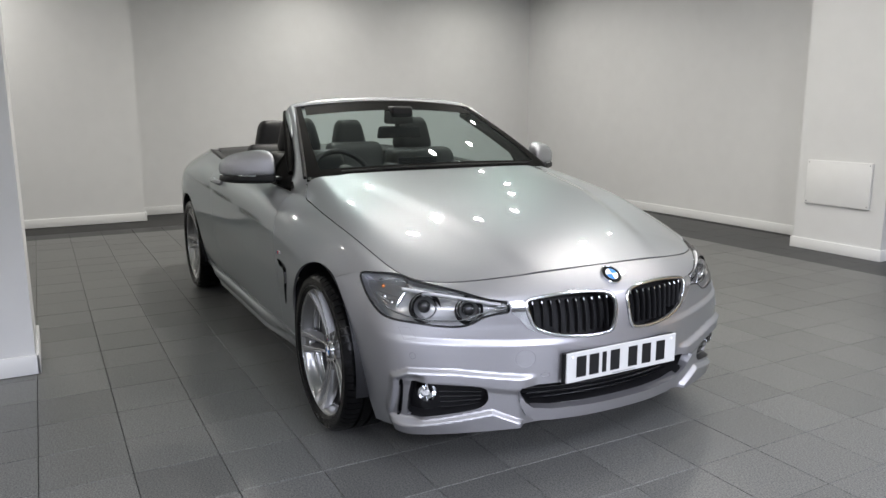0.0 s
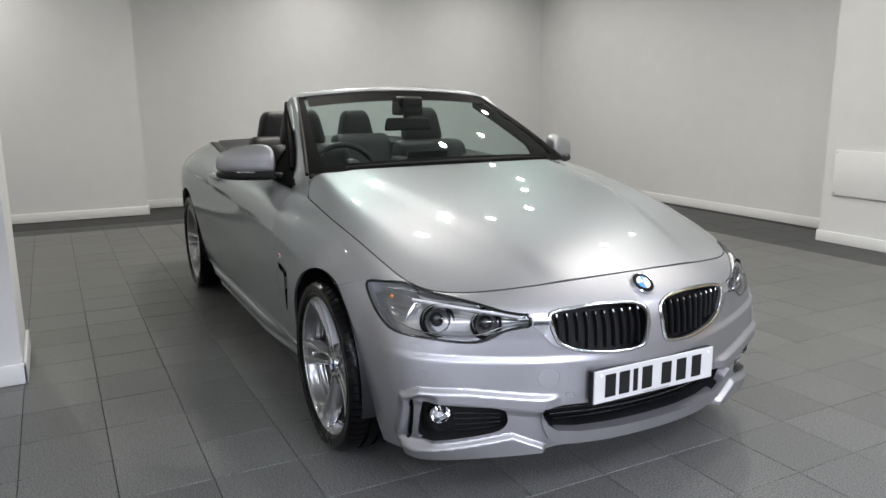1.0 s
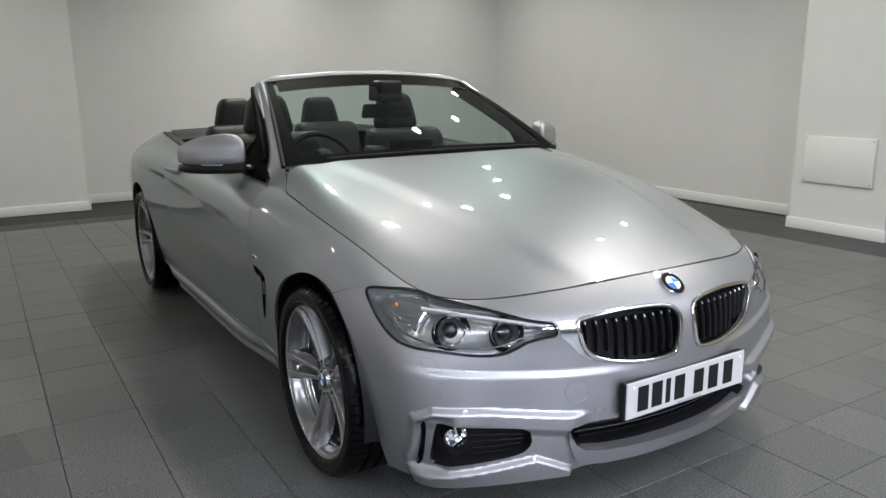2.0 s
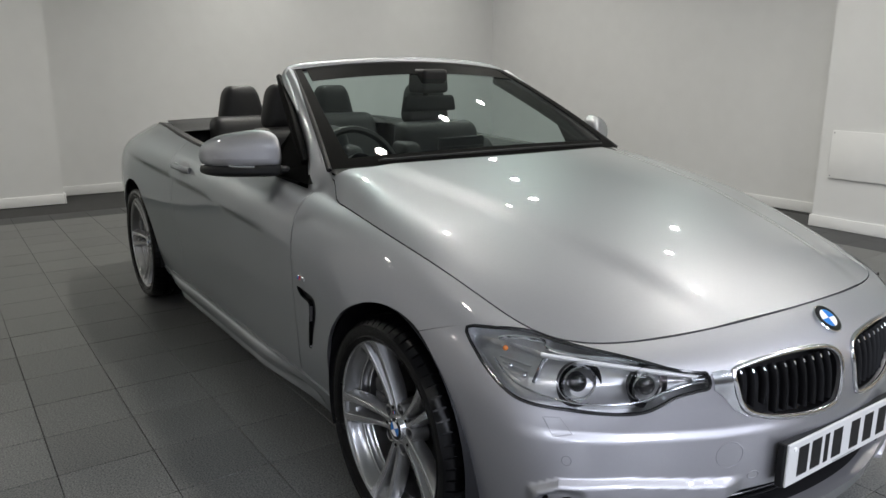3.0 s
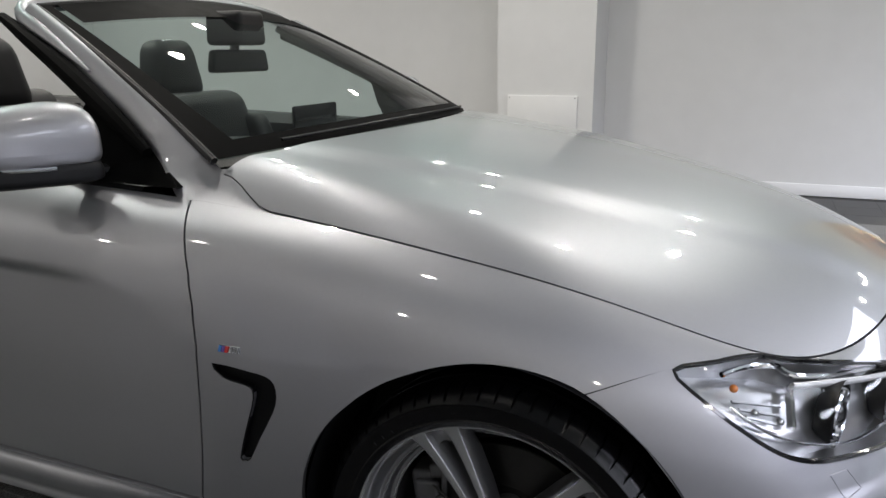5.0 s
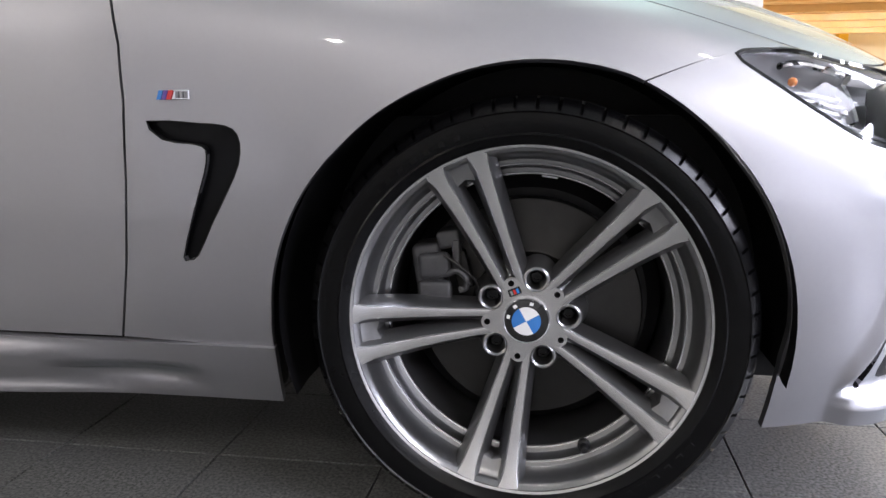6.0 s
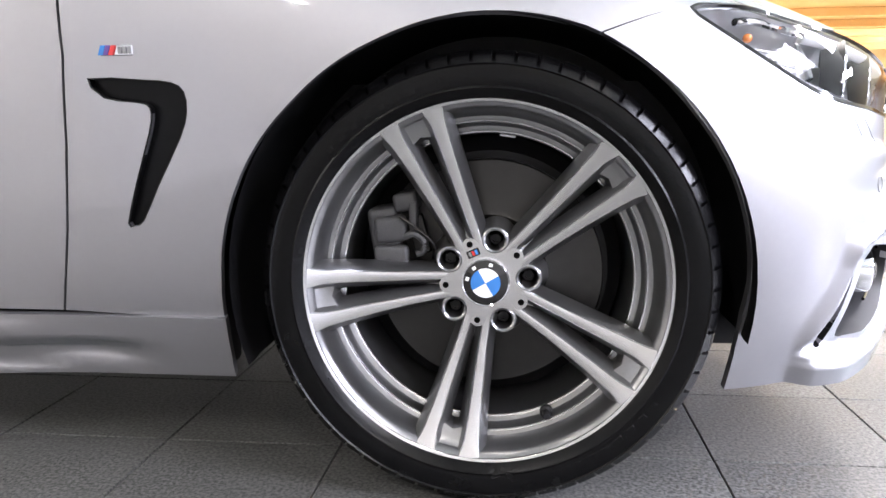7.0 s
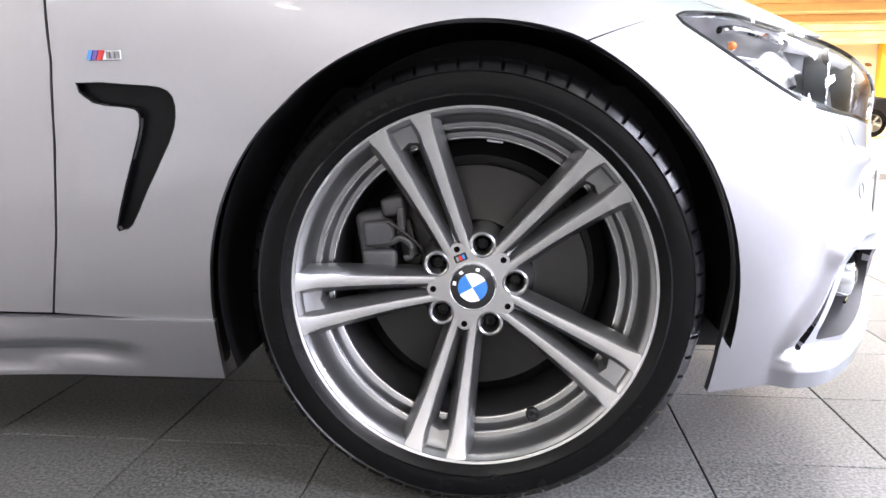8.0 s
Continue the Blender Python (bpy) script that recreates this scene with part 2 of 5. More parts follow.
# Lines of the flank from the tail's middle to the nose's middle, from the sill up to the waist
SIDE_X = [-3.66, -3.64, -3.55, -3.35, -2.97, -2.5, -2.0, -1.5, -1.0, -0.6, -0.25]
LINES = [
    ([0, .35, .62, .76, .80, .80, .80, .80, .80, .80, .80], [.25, .25, .24, .22, .19, .165, .16, .16, .16, .16, .16],
     [(.08, .82, .15), (.375, .79, .156), (.545, .708, .172), (.664, .505, .185), (.748, .26, .193), (.772, 0, .197)]),
    ([0, .35, .66, .82, .86, .86, .845, .845, .845, .845, .85], [.4, .4, .38, .33, .29, .27, .268, .268, .268, .268, .27],
     [(.08, .855, .27), (.41, .822, .27), (.560, .738, .275), (.664, .54, .28), (.765, .27, .285), (.795, 0, .285)]),
    ([0, .36, .68, .85, .895, .89, .865, .86, .862, .868, .885], [.55, .55, .53, .5, .45, .43, .42, .42, .42, .42, .42],
     [(.08, .89, .42), (.41, .846, .41), (.564, .757, .41), (.670, .55, .405), (.774, .28, .40), (.799, 0, .40)]),
    ([0, .36, .68, .85, .91, .905, .888, .884, .885, .89, .9], [.7, .7, .7, .68, .63, .61, .6, .6, .6, .6, .6],
     [(.08, .9, .59), (.38, .848, .575), (.548, .76, .555), (.666, .555, .54), (.775, .28, .535), (.800, 0, .535)]),
    ([0, .36, .67, .83, .90, .905, .898, .897, .897, .895, .888], [.85, .85, .85, .84, .81, .79, .78, .77, .76, .75, .735],
     [(.08, .87, .70), (.30, .828, .675), (.503, .735, .65), (.658, .54, .635), (.760, .28, .63), (.785, 0, .632)]),
    ([0, .36, .62, .75, .82, .86, .862, .862, .86, .845, .838], [.89, .89, .89, .905, .925, .91, .89, .875, .87, .86, .82],
     [(.06, .823, .775), (.27, .785, .728), (.467, .715, .69), (.607, .53, .68), (.706, .275, .688), (.732, 0, .692)]),
    ([0, .35, .57, .655, .70, .755, .785, .79, .785, .750, .78], [.935, .935, .935, .955, 1.0, .99, .962, .94, .926, .897, None],
     [(.06, .765, None), (.26, .738, None), (.445, .69, None), (.572, .53, None), (.660, .27, None), (.682, 0, None)]),
]


class Skin:
    """A smooth surface over a net of control points, (u along, v up)."""

    def __init__(self, net):
        net = np.array(net, float)
        self.set(net)
        V, U = np.meshgrid(np.arange(net.shape[0]), np.arange(net.shape[1]), indexing="ij")
        got = self(U.ravel(), V.ravel()).reshape(net.shape)
        self.set(net + 0.8 * (net - got))
        uu, vv = np.meshgrid(np.linspace(0, net.shape[1] - 1, 641), np.linspace(0, net.shape[0] - 1, 181))
        self.us, self.vs = uu.ravel(), vv.ravel()
        self.cloud = self(self.us, self.vs)

    def set(self, net):
        flip = np.array([1, -1, 1])
        left, right = net[:, 1:2] * flip, net[:, -2:-1] * flip
        n = np.concatenate([left, net, right], axis=1)
        self.n = np.concatenate([2 * n[:1] - n[1:2], n, 2 * n[-1:] - n[-2:-1]], axis=0)

    def __call__(self, u, v):
        u, v = np.atleast_1d(np.asarray(u, float)), np.atleast_1d(np.asarray(v, float))
        mu, mv = self.n.shape[1] - 3, self.n.shape[0] - 3
        iu, iv = np.clip(np.floor(u).astype(int), 0, mu - 1), np.clip(np.floor(v).astype(int), 0, mv - 1)
        wu, wv = weights(u - iu), weights(v - iv)
        out = 0
        for a in range(4):
            for b in range(4):
                out = out + (wv[a] * wu[b])[:, None] * self.n[iv + a, iu + b]
        return out

    def normal(self, u, v):
        e = 1e-3
        n = np.cross(self(u + e, v) - self(u - e, v), self(u, v + e) - self(u, v - e))
        return n / np.maximum(np.linalg.norm(n, axis=1), 1e-12)[:, None]

    def find(self, axes, a, b, lo=0, hi=99):
        """(u, v) where two coordinates take the values a and b, in the stretch lo to hi of u."""
        ok = (self.us >= lo) & (self.us <= hi)
        d = (self.cloud[:, axes[0]] - a) ** 2 + (self.cloud[:, axes[1]] - b) ** 2
        k = np.argmin(np.where(ok, d, 9))
        u, v = self.us[k], self.vs[k]
        for _ in range(6):
            p = self(u, v)[0]
            j = np.array([(self(u + 1e-3, v)[0] - p), (self(u, v + 1e-3)[0] - p)]) / 1e-3
            J = j[:, list(axes)].T
            step = np.linalg.lstsq(J, np.array([a - p[axes[0]], b - p[axes[1]]]), rcond=1e-3)[0]
            step = np.clip(step, -0.3, 0.3)
            u, v = float(np.clip(u + step[0], lo, min(hi, self.n.shape[1] - 3))), float(np.clip(v + step[1], 0, self.n.shape[0] - 3))
        return u, v


def flank_net():
    rows = []
    for k, (ys, zs, front) in enumerate(LINES):
        tail = [0.12 * max(0, k - 3) / 3] * 3 + [0.03 * max(0, k - 3) / 3] + [0] * 7
        row = [(x + dx, y, z) for x, dx, y, z in zip(SIDE_X, tail, ys, zs)] + list(front)
        rows.append([(x, y, float(bonnet_z(x, y)) - 0.002 if z is None else z) for x, y, z in row])
    return rows


FLANK = Skin(flank_net())
NOSE, TOP = 16, 6


BRIM = FLANK(np.linspace(8.3, NOSE, 300), np.full(300, float(TOP)))
BRIM_GAP = BRIM[:, 2] - bonnet_z(BRIM[:, 0], BRIM[:, 1])


def lid_z(x, y):
    """The bonnet's height, drawn to the wing's top edge where it comes near it."""
    x, y = np.asarray(x, float), np.asarray(y, float)
    edge = np.interp(x, BRIM[:, 0], BRIM[:, 1])
    w = np.clip((np.abs(y) - edge + 0.14) / 0.14, 0, 1.2)
    return bonnet_z(x, y) + np.interp(x, BRIM[:, 0], BRIM_GAP) * w * w * np.clip((0.62 - x) / 0.2, 0, 1)


class Bonnet:
    """The bonnet's surface over the plan: u is x, v is y."""

    def __call__(self, u, v):
        u, v = np.atleast_1d(np.asarray(u, float)), np.atleast_1d(np.asarray(v, float))
        return np.stack([u, v, lid_z(u, v)], axis=1)

    def normal(self, u, v):
        e = 4e-3
        gx = (lid_z(u + e, v) - lid_z(u - e, v)) / (2 * e)
        gy = (lid_z(u, v + e) - lid_z(u, v - e)) / (2 * e)
        n = np.stack([-gx, -gy, np.ones_like(gx)], axis=1)
        return n / np.linalg.norm(n, axis=1)[:, None]


BONNET = Bonnet()


def smooth(t):
    t = np.clip(t, 0, 1)
    return t * t * (3 - 2 * t)


class Relief:
    """A skin with folds pressed into it along its normal."""

    def __init__(self, base, press):
        self.base, self.press = base, press

    def __call__(self, u, v):
        u, v = np.atleast_1d(np.asarray(u, float)), np.atleast_1d(np.asarray(v, float))
        p = self.base(u, v)
        return p + self.press(p)[:, None] * outward(self.base, u, v)

    def normal(self, u, v):
        e = 4e-3
        a, b = np.clip(u - e, 0, NOSE), np.clip(u + e, 0, NOSE)
        n = np.cross(self(b, v) - self(a, v), self(u, v + e) - self(u, v - e))
        n = n / np.maximum(np.linalg.norm(n, axis=1), 1e-12)[:, None]
        n[np.atleast_1d(u) > NOSE - 1e-6] *= (1, 0, 1)
        return n


def outward(skin, u, v):
    n = skin.normal(u, v)
    return n if np.median(n @ np.array([0.3, 1, 0.2])) > 0 else -n


def bumper_folds(p):
    x, y, z = p[:, 0], p[:, 1], p[:, 2]
    # the raised band over the fog lamp, the soft shelf above it and the blade below
    ledge = np.interp(y, [0.0, 0.377, 0.444, 0.636, 0.755, 0.79], [0.388, 0.386, 0.392, 0.418, 0.421, 0.400])
    under = np.interp(y, [0.39, 0.505, 0.63, 0.762], [0.332, 0.350, 0.369, 0.372])
    ends = smooth((y - 0.33) / 0.07) * (1 - smooth((y - 0.785) / 0.02))
    band = (0.019 * smooth((ledge - z) / 0.022) - 0.007 * smooth((under - z) / 0.03)) * ends
    shelf = np.interp(y, [0.0, 0.42, 0.63, 0.77, 0.85], [0.478, 0.484, 0.494, 0.504, 0.51])
    step = -0.010 * smooth((z - shelf) / 0.028) * (1 - smooth((z - 0.56) / 0.08)) * smooth((0.84 - y) / 0.1) * smooth((y - 0.1) / 0.25)
    rim = np.interp(y, [0.365, 0.38, 0.489, 0.605, 0.762, 0.80], [0.198, 0.212, 0.262, 0.240, 0.210, 0.20])
    blade = 0.020 * smooth((rim - z) / 0.016) * smooth((y - 0.372) / 0.02) * (1 - smooth((y - 0.79) / 0.02))
    # the sunk strip behind the corner's upright edge
    sunk = -0.018 * smooth((0.790 - y) / 0.010) * smooth((y - 0.70) / 0.04) * smooth((ledge - 0.022 - z) / 0.02) * smooth((z - 0.205) / 0.015)
    return (band + sunk) * smooth((x - 0.44) / 0.035) + blade * smooth((x - 0.43) / 0.10) + step


def flank_folds(p):
    x, z = p[:, 0], p[:, 2]
    line = np.interp(x, [-3.0, -2.0, -0.6], [0.845, 0.815, 0.745])
    run = smooth((-0.55 - x) / 0.5) * smooth((x + 3.1) / 0.8)
    d = line - z
    return -0.015 * run * smooth(d / 0.018) * (1 - smooth((d - 0.03) / 0.20))


def skirt_folds(p):
    x, z = p[:, 0], p[:, 2]
    run = smooth((-0.50 - x) / 0.14) * smooth((x + 2.35) / 0.2)
    top = 0.225 - 0.012 * smooth((-0.55 - x) / 0.4)
    flare = 0.026 * smooth((-0.62 - x) / 0.5) * smooth((x + 2.42) / 0.25) * smooth((0.262 - z) / 0.022)
    return flare - 0.014 * run * smooth((top - z) / 0.012) * (1 - smooth((top - 0.035 - z) / 0.02))


def side(x, z):
    """(u, v) of the flank at a place of the side view."""
    return FLANK.find((0, 2), x, z, 3, 13.6)


def front(y, z):
    """(u, v) of the flank at a place of the front view."""
    return FLANK.find((1, 2), y, z, 11.5, 16)


def inside(poly, pts):
    x, y = pts[:, 0], pts[:, 1]
    hit = np.zeros(len(pts), bool)
    for (x0, y0), (x1, y1) in zip(poly, np.roll(poly, -1, axis=0)):
        if y0 != y1:
            hit ^= ((y0 > y) != (y1 > y)) & (x < (x1 - x0) * (y - y0) / (y1 - y0) + x0)
    return hit


def dense(poly, step, scale):
    poly = np.array(poly, float)
    out = []
    for a, b in zip(poly, np.roll(poly, -1, axis=0)):
        n = max(1, int(math.ceil(np.linalg.norm((b - a) * scale) / step)))
        out += [a + (b - a) * k / n for k in range(n)]
    return np.array(out)


def sheet(skin, poly, holes=(), step=0.02, scale=(0.3, 0.13), hem=0.012, sign=-1, lift=0.0):
    """A panel cut from a skin: the outline and holes in (u, v), with its rim turned inwards. sign -1: the car's right side, +1: its left."""
    scale = np.array(scale)
    loops = [dense(p, step, scale) for p in (poly, *holes)]
    pts, edges = [], []
    for lp in loops:
        k = len(pts)
        pts += [tuple(p * scale) for p in lp]
        edges += [(k + i, k + (i + 1) % len(lp)) for i in range(len(lp))]
    rim = len(pts)
    allp = np.array(pts)
    lo, hi = allp.min(0), allp.max(0)
    gx, gy = np.meshgrid(np.arange(lo[0] + step / 2, hi[0], step), np.arange(lo[1] + step / 2, hi[1], step))
    g = np.stack([gx.ravel(), gy.ravel()], axis=1)
    keep = inside(loops[0] * scale, g)
    for lp in loops[1:]:
        keep &= ~inside(lp * scale, g)
    g = g[keep]
    if len(g):
        near = np.array([np.min(np.sum((allp - q) ** 2, axis=1)) for q in g])
        g = g[near > (0.5 * step) ** 2]
    vin = [Vector(p) for p in pts] + [Vector(p) for p in g]
    from mathutils.geometry import delaunay_2d_cdt
    vo, eo, fo, ov, oe, of = delaunay_2d_cdt(vin, edges, [], 0, 1e-7, True)
    co = np.array([tuple(p) for p in vo])
    tri = np.array([f for f in fo if len(f) == 3])
    mid = co[tri].mean(1)
    ok = inside(loops[0] * scale, mid)
    for lp in loops[1:]:
        ok &= ~inside(lp * scale, mid)
    tri = tri[ok]
    uv = co / scale
    nor = skin.normal(uv[:, 0], uv[:, 1])
    pos = skin(uv[:, 0], uv[:, 1])
    if skin is not BONNET:
        nor = outward(skin, uv[:, 0], uv[:, 1])
    pos = pos + lift * nor
    mirror = np.array([1, sign, 1])
    pos, nor = pos * mirror, nor * mirror
    bm = bmesh.new()
    normals = []
    vs = []
    for p, n in zip(pos, nor):
        vs.append(bm.verts.new(p))
        normals.append(n)
    for a, b, c in tri:
        n = np.cross(pos[b] - pos[a], pos[c] - pos[a])
        if np.dot(n, nor[a]) < 0:
            b, c = c, b
        bm.faces.new((vs[a], vs[b], vs[c]))
    if hem:
        nmap = dict(zip(vs, nor))
        for e in [e for e in bm.edges if len(e.link_faces) == 1]:
            f = e.link_faces[0]
            a, b = e.verts
            if skin is not BONNET and abs(a.co.y) < 1e-5 and abs(b.co.y) < 1e-5:
                continue
            lp = [l for l in f.loops if l.edge is e][0]
            if lp.vert is not a:
                a, b = b, a
            na, nb = Vector(nmap[a]), Vector(nmap[b])
            d = (b.co - a.co).normalized()
            o = d.cross(na)
            q = [bm.verts.new(c) for c in (a.co, b.co, b.co - hem * nb, a.co - hem * na)]
            bm.faces.new((q[1], q[0], q[3], q[2]))
            normals += [tuple(o)] * 4
    for f in bm.faces:
        f.smooth = True
    return bm, normals


# ---- the room ----
def tagged_part(name, bm, material, label, category="", kind="structure", smooth=False):
    return tagged(part(name, bm, material, smooth=smooth), label, category, kind=kind)


HALL_X, HALL_Y = 24.0, 26.0
tagged_part("floor", box(-7.2, HALL_X, -6.2, HALL_Y, -0.2, -0.006), GROUT, "floor slab with dark grout under grey stone tiles", "floor")
tagged_part("wall_back", box(-7.2, -6.97, -6.0, 5.2, 0, CEIL), WALLP, "plain white painted back wall of the showroom", "wall")
tagged_part("pilaster", box(-6.97, -6.49, -6.0, -0.793, 0, CEIL), WALLP, "white painted wall section standing forward of the back wall", "wall")
tagged_part("wall_side", box(-6.97, 1.66, 4.95, 5.2, 0, CEIL), WALLP, "plain white painted side wall of the showroom", "wall")
tagged_part("column", box(-1.76, -0.915, 4.41, 4.95, 0, CEIL), WALLP, "white painted square column against the side wall", "column")
tagged_part("pillar", box(-1.88, -1.302, -2.95, -1.932, 0, CEIL), WALLP, "white painted free-standing pillar", "column")
tagged_part("wall_behind", box(-6.97, HALL_X, -6.2, -6.0, 0, CEIL), WALLP, "plain white wall behind the camera", "wall")
tagged_part("wall_end", box(HALL_X, HALL_X + 0.2, -6.2, HALL_Y, 0, CEIL), WALLP, "plain white wall at the far end", "wall")
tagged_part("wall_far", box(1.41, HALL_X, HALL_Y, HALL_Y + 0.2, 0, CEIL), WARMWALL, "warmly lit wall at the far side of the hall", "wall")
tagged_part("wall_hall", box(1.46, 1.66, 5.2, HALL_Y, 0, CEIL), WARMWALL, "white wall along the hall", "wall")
tagged_part("ceiling", box(-7.2, HALL_X, -6.2, HALL_Y, CEIL, CEIL + 0.2), CEILP, "plain white ceiling, tinted faintly green for the bonnet's reflection", "ceiling")


def skirting(x0, x1, y0, y1, h=0.1):
    bm = box(x0, x1, y0, y1, 0.0, h, 0.006, 2)
    tagged(shape(part("baseboard", bm, SKIRTP)), "white painted skirting board along the wall", "skirting board", kind="structure")


skirting(-6.97, -6.952, -0.775, 4.93)
skirting(-6.97, -6.472, -0.793, -0.775)
skirting(-6.49, -6.472, -6.0, -0.793)
skirting(-6.97, -1.76, 4.932, 4.95)
skirting(-1.778, -0.897, 4.392, 4.41)
skirting(-0.915, -0.897, 4.41, 4.95)
skirting(-1.778, -1.76, 4.41, 4.932)
skirting(-0.897, 1.66, 4.932, 4.95)
skirting(-1.302, -1.284, -2.95, -1.914)
skirting(-1.88, -1.284, -1.932, -1.914)

# ---- the car ----
car = new("car")
tagged(car, "silver metallic convertible with its roof down and black leather seats", "car")
BUMPER = Relief(FLANK, bumper_folds)
SIDE = Relief(FLANK, flank_folds)
SKIRT = Relief(FLANK, skirt_folds)
GAP = 0.0022


def panel(name, poly, holes=(), label="", skin=FLANK, sign=-1, material=None, parent=None, lift=0.0, **k):
    bm, normals = sheet(skin, poly, holes, sign=sign, lift=lift, **k)
    return part(name, bm, material or PAINT, parent or car, label, normals=normals)


def well(skin, poly, depth, sign, floor=True, rise=0.0, step=0.02, scale=(0.3, 0.13), taper=0.0):
    """The sunk walls and floor behind an opening of a skin."""
    lp = dense(poly, step, np.array(scale))
    u, v = lp[:, 0], lp[:, 1]
    p, n = skin(u, v), outward(skin, u, v)
    c = p.mean(0)
    a = (p + rise * n) * (1, sign, 1)
    b = (p + taper * (c - p) - depth * (n.mean(0) if floor else n)) * (1, sign, 1)
    bm = bmesh.new()
    A, B = [bm.verts.new(q) for q in a], [bm.verts.new(q) for q in b]
    for i in range(len(A)):
        j = (i + 1) % len(A)
        if abs(a[i][1]) + abs(a[j][1]) > 1e-4:
            bm.faces.new((A[i], A[j], B[j], B[i]))
    if floor:
        bmesh.ops.triangle_fill(bm, edges=[e for e in (bm.edges.get((B[i], B[(i + 1) % len(B)])) or bm.edges.new((B[i], B[(i + 1) % len(B)])) for i in range(len(B)))], use_beauty=True)
    bmesh.ops.recalc_face_normals(bm, faces=bm.faces[:])
    return bm


def ring_on(skin, poly, sign, radius, rise=0.0, sides_=8, flat=1.0, closed=True):
    """A bar that follows an outline on a skin."""
    u, v = np.array(poly)[:, 0], np.array(poly)[:, 1]
    p = (skin(u, v) + rise * outward(skin, u, v)) * (1, sign, 1)
    n = outward(skin, u, v) * (1, sign, 1)
    k = len(p)
    bm = bmesh.new()
    rings = []
    for i in range(k):
        d = Vector(p[(i + 1) % k] - p[i - 1]) if closed else Vector(p[min(i + 1, k - 1)] - p[max(i - 1, 0)])
        d.normalize()
        nn = Vector(n[i])
        s = d.cross(nn).normalized()
        rings.append([bm.verts.new(Vector(p[i]) + radius * (math.cos(a) * s * flat + math.sin(a) * nn)) for a in [2 * math.pi * q / sides_ for q in range(sides_)]])
    for i in range(k if closed else k - 1):
        a, b = rings[i], rings[(i + 1) % k]
        for q in range(sides_):
            bm.faces.new((a[q], a[(q + 1) % sides_], b[(q + 1) % sides_], b[q]))
    bmesh.ops.recalc_face_normals(bm, faces=bm.faces[:])
    return bm


def arc(cx, cz, r, a0, a1, n=24):
    """The edge of a wheel arch, a little fuller below its ends."""
    out = []
    for i in range(n + 1):
        a = a0 + (a1 - a0) * i / n
        q = r * np.interp(a, [-24, 0, 40, 68, 92, 112, 135, 158, 180, 192], [1.15, 1.012, 1.0, 1.026, 1.012, 0.995, 0.995, 1.025, 1.06, 1.10])
        out.append((cx + q * math.cos(radians(a)), cz + q * math.sin(radians(a))))
    return out


def sides(points):
    return [side(x, z) for x, z in points]


def fronts(points):
    return [front(y, z - 0.005) for y, z in points]


def shift(points, dx):
    return [(x + dx, z) for x, z in points]


def rounded(points, n=5):
    return [tuple(p) for p in spline(points, n, closed=True)]


def grow(poly, d, scale=(0.3, 0.13)):
    """Move an outline in or out by about d metres."""
    p = np.array(poly) * scale
    a = np.roll(p, 1, axis=0) - np.roll(p, -1, axis=0)
    n = np.stack([a[:, 1], -a[:, 0]], axis=1)
    n /= np.maximum(np.linalg.norm(n, axis=1), 1e-9)[:, None]
    area = np.sum(p[:, 0] * np.roll(p[:, 1], -1) - np.roll(p[:, 0], -1) * p[:, 1])
    q = p + n * d * (-1 if area > 0 else 1)
    return [tuple(x) for x in q / np.array(scale)]


ARCH_F, ARCH_R, ARCH = (-0.006, 0.328), (-2.815, 0.331), 0.367
DOOR_F = [(-0.660, 0.272), (-0.628, 0.40), (-0.606, 0.53), (-0.592, 0.65), (-0.593, 0.73), (-0.606, 0.79), (-0.642, 0.86), (-0.690, 0.905)]
DOOR_R = [(-1.98, 0.272), (-2.02, 0.45), (-2.06, 0.7), (-2.075, 0.88)]
u_df, u_dr = side(-0.715, 0.925)[0], side(-2.08, 0.95)[0]
u_corner = FLANK.find((0, 1), 0.455, 0.672, 12.5, 13.6)[0]
LAMP_TOP = sides([(0.272, 0.708), (0.335, 0.716), (0.40, 0.714)]) + [(u_corner - 0.04, 5.93), (u_corner + 0.12, 5.86)] + fronts([(0.600, 0.689), (0.512, 0.664), (0.455, 0.653), (0.432, 0.649)])
LAMP_LOW = fronts([(0.434, 0.615), (0.468, 0.607), (0.512, 0.597), (0.543, 0.580), (0.580, 0.565), (0.640, 0.563), (0.73, 0.575)]) + sides([(0.488, 0.578), (0.438, 0.594), (0.382, 0.627), (0.325, 0.665)])
lamp_hole = [tuple(p) for p in spline(LAMP_TOP + LAMP_LOW, 3, closed=True)]
ARCH_LIP = arc(*ARCH_F, ARCH, 189.5, 65.65, 40)

wing = sides(ARCH_LIP[::-1]) + sides(shift(DOOR_F, GAP)) + [(u, TOP) for u in np.linspace(u_df + 0.006, u_corner - 0.06, 60)] + LAMP_TOP[3::-1]
door = sides(shift(DOOR_F, -GAP)) + [(u, TOP) for u in np.linspace(u_df - 0.006, u_dr + 0.006, 40)] + sides(shift(DOOR_R, GAP)[::-1])
rear_lip = arc(*ARCH_R, ARCH, -9.5, 189.5, 40)
quarter = sides([(-2.44, 0.272)]) + sides(shift(DOOR_R, -GAP)) + [(u, TOP) for u in np.linspace(u_dr - 0.006, 0.0, 40)] + [(0, v) for v in np.linspace(5.5, 0.2, 10)] + [(u, 0) for u in np.linspace(0.2, side(-3.19, 0.2)[0], 8)] + sides(rear_lip[::-1])
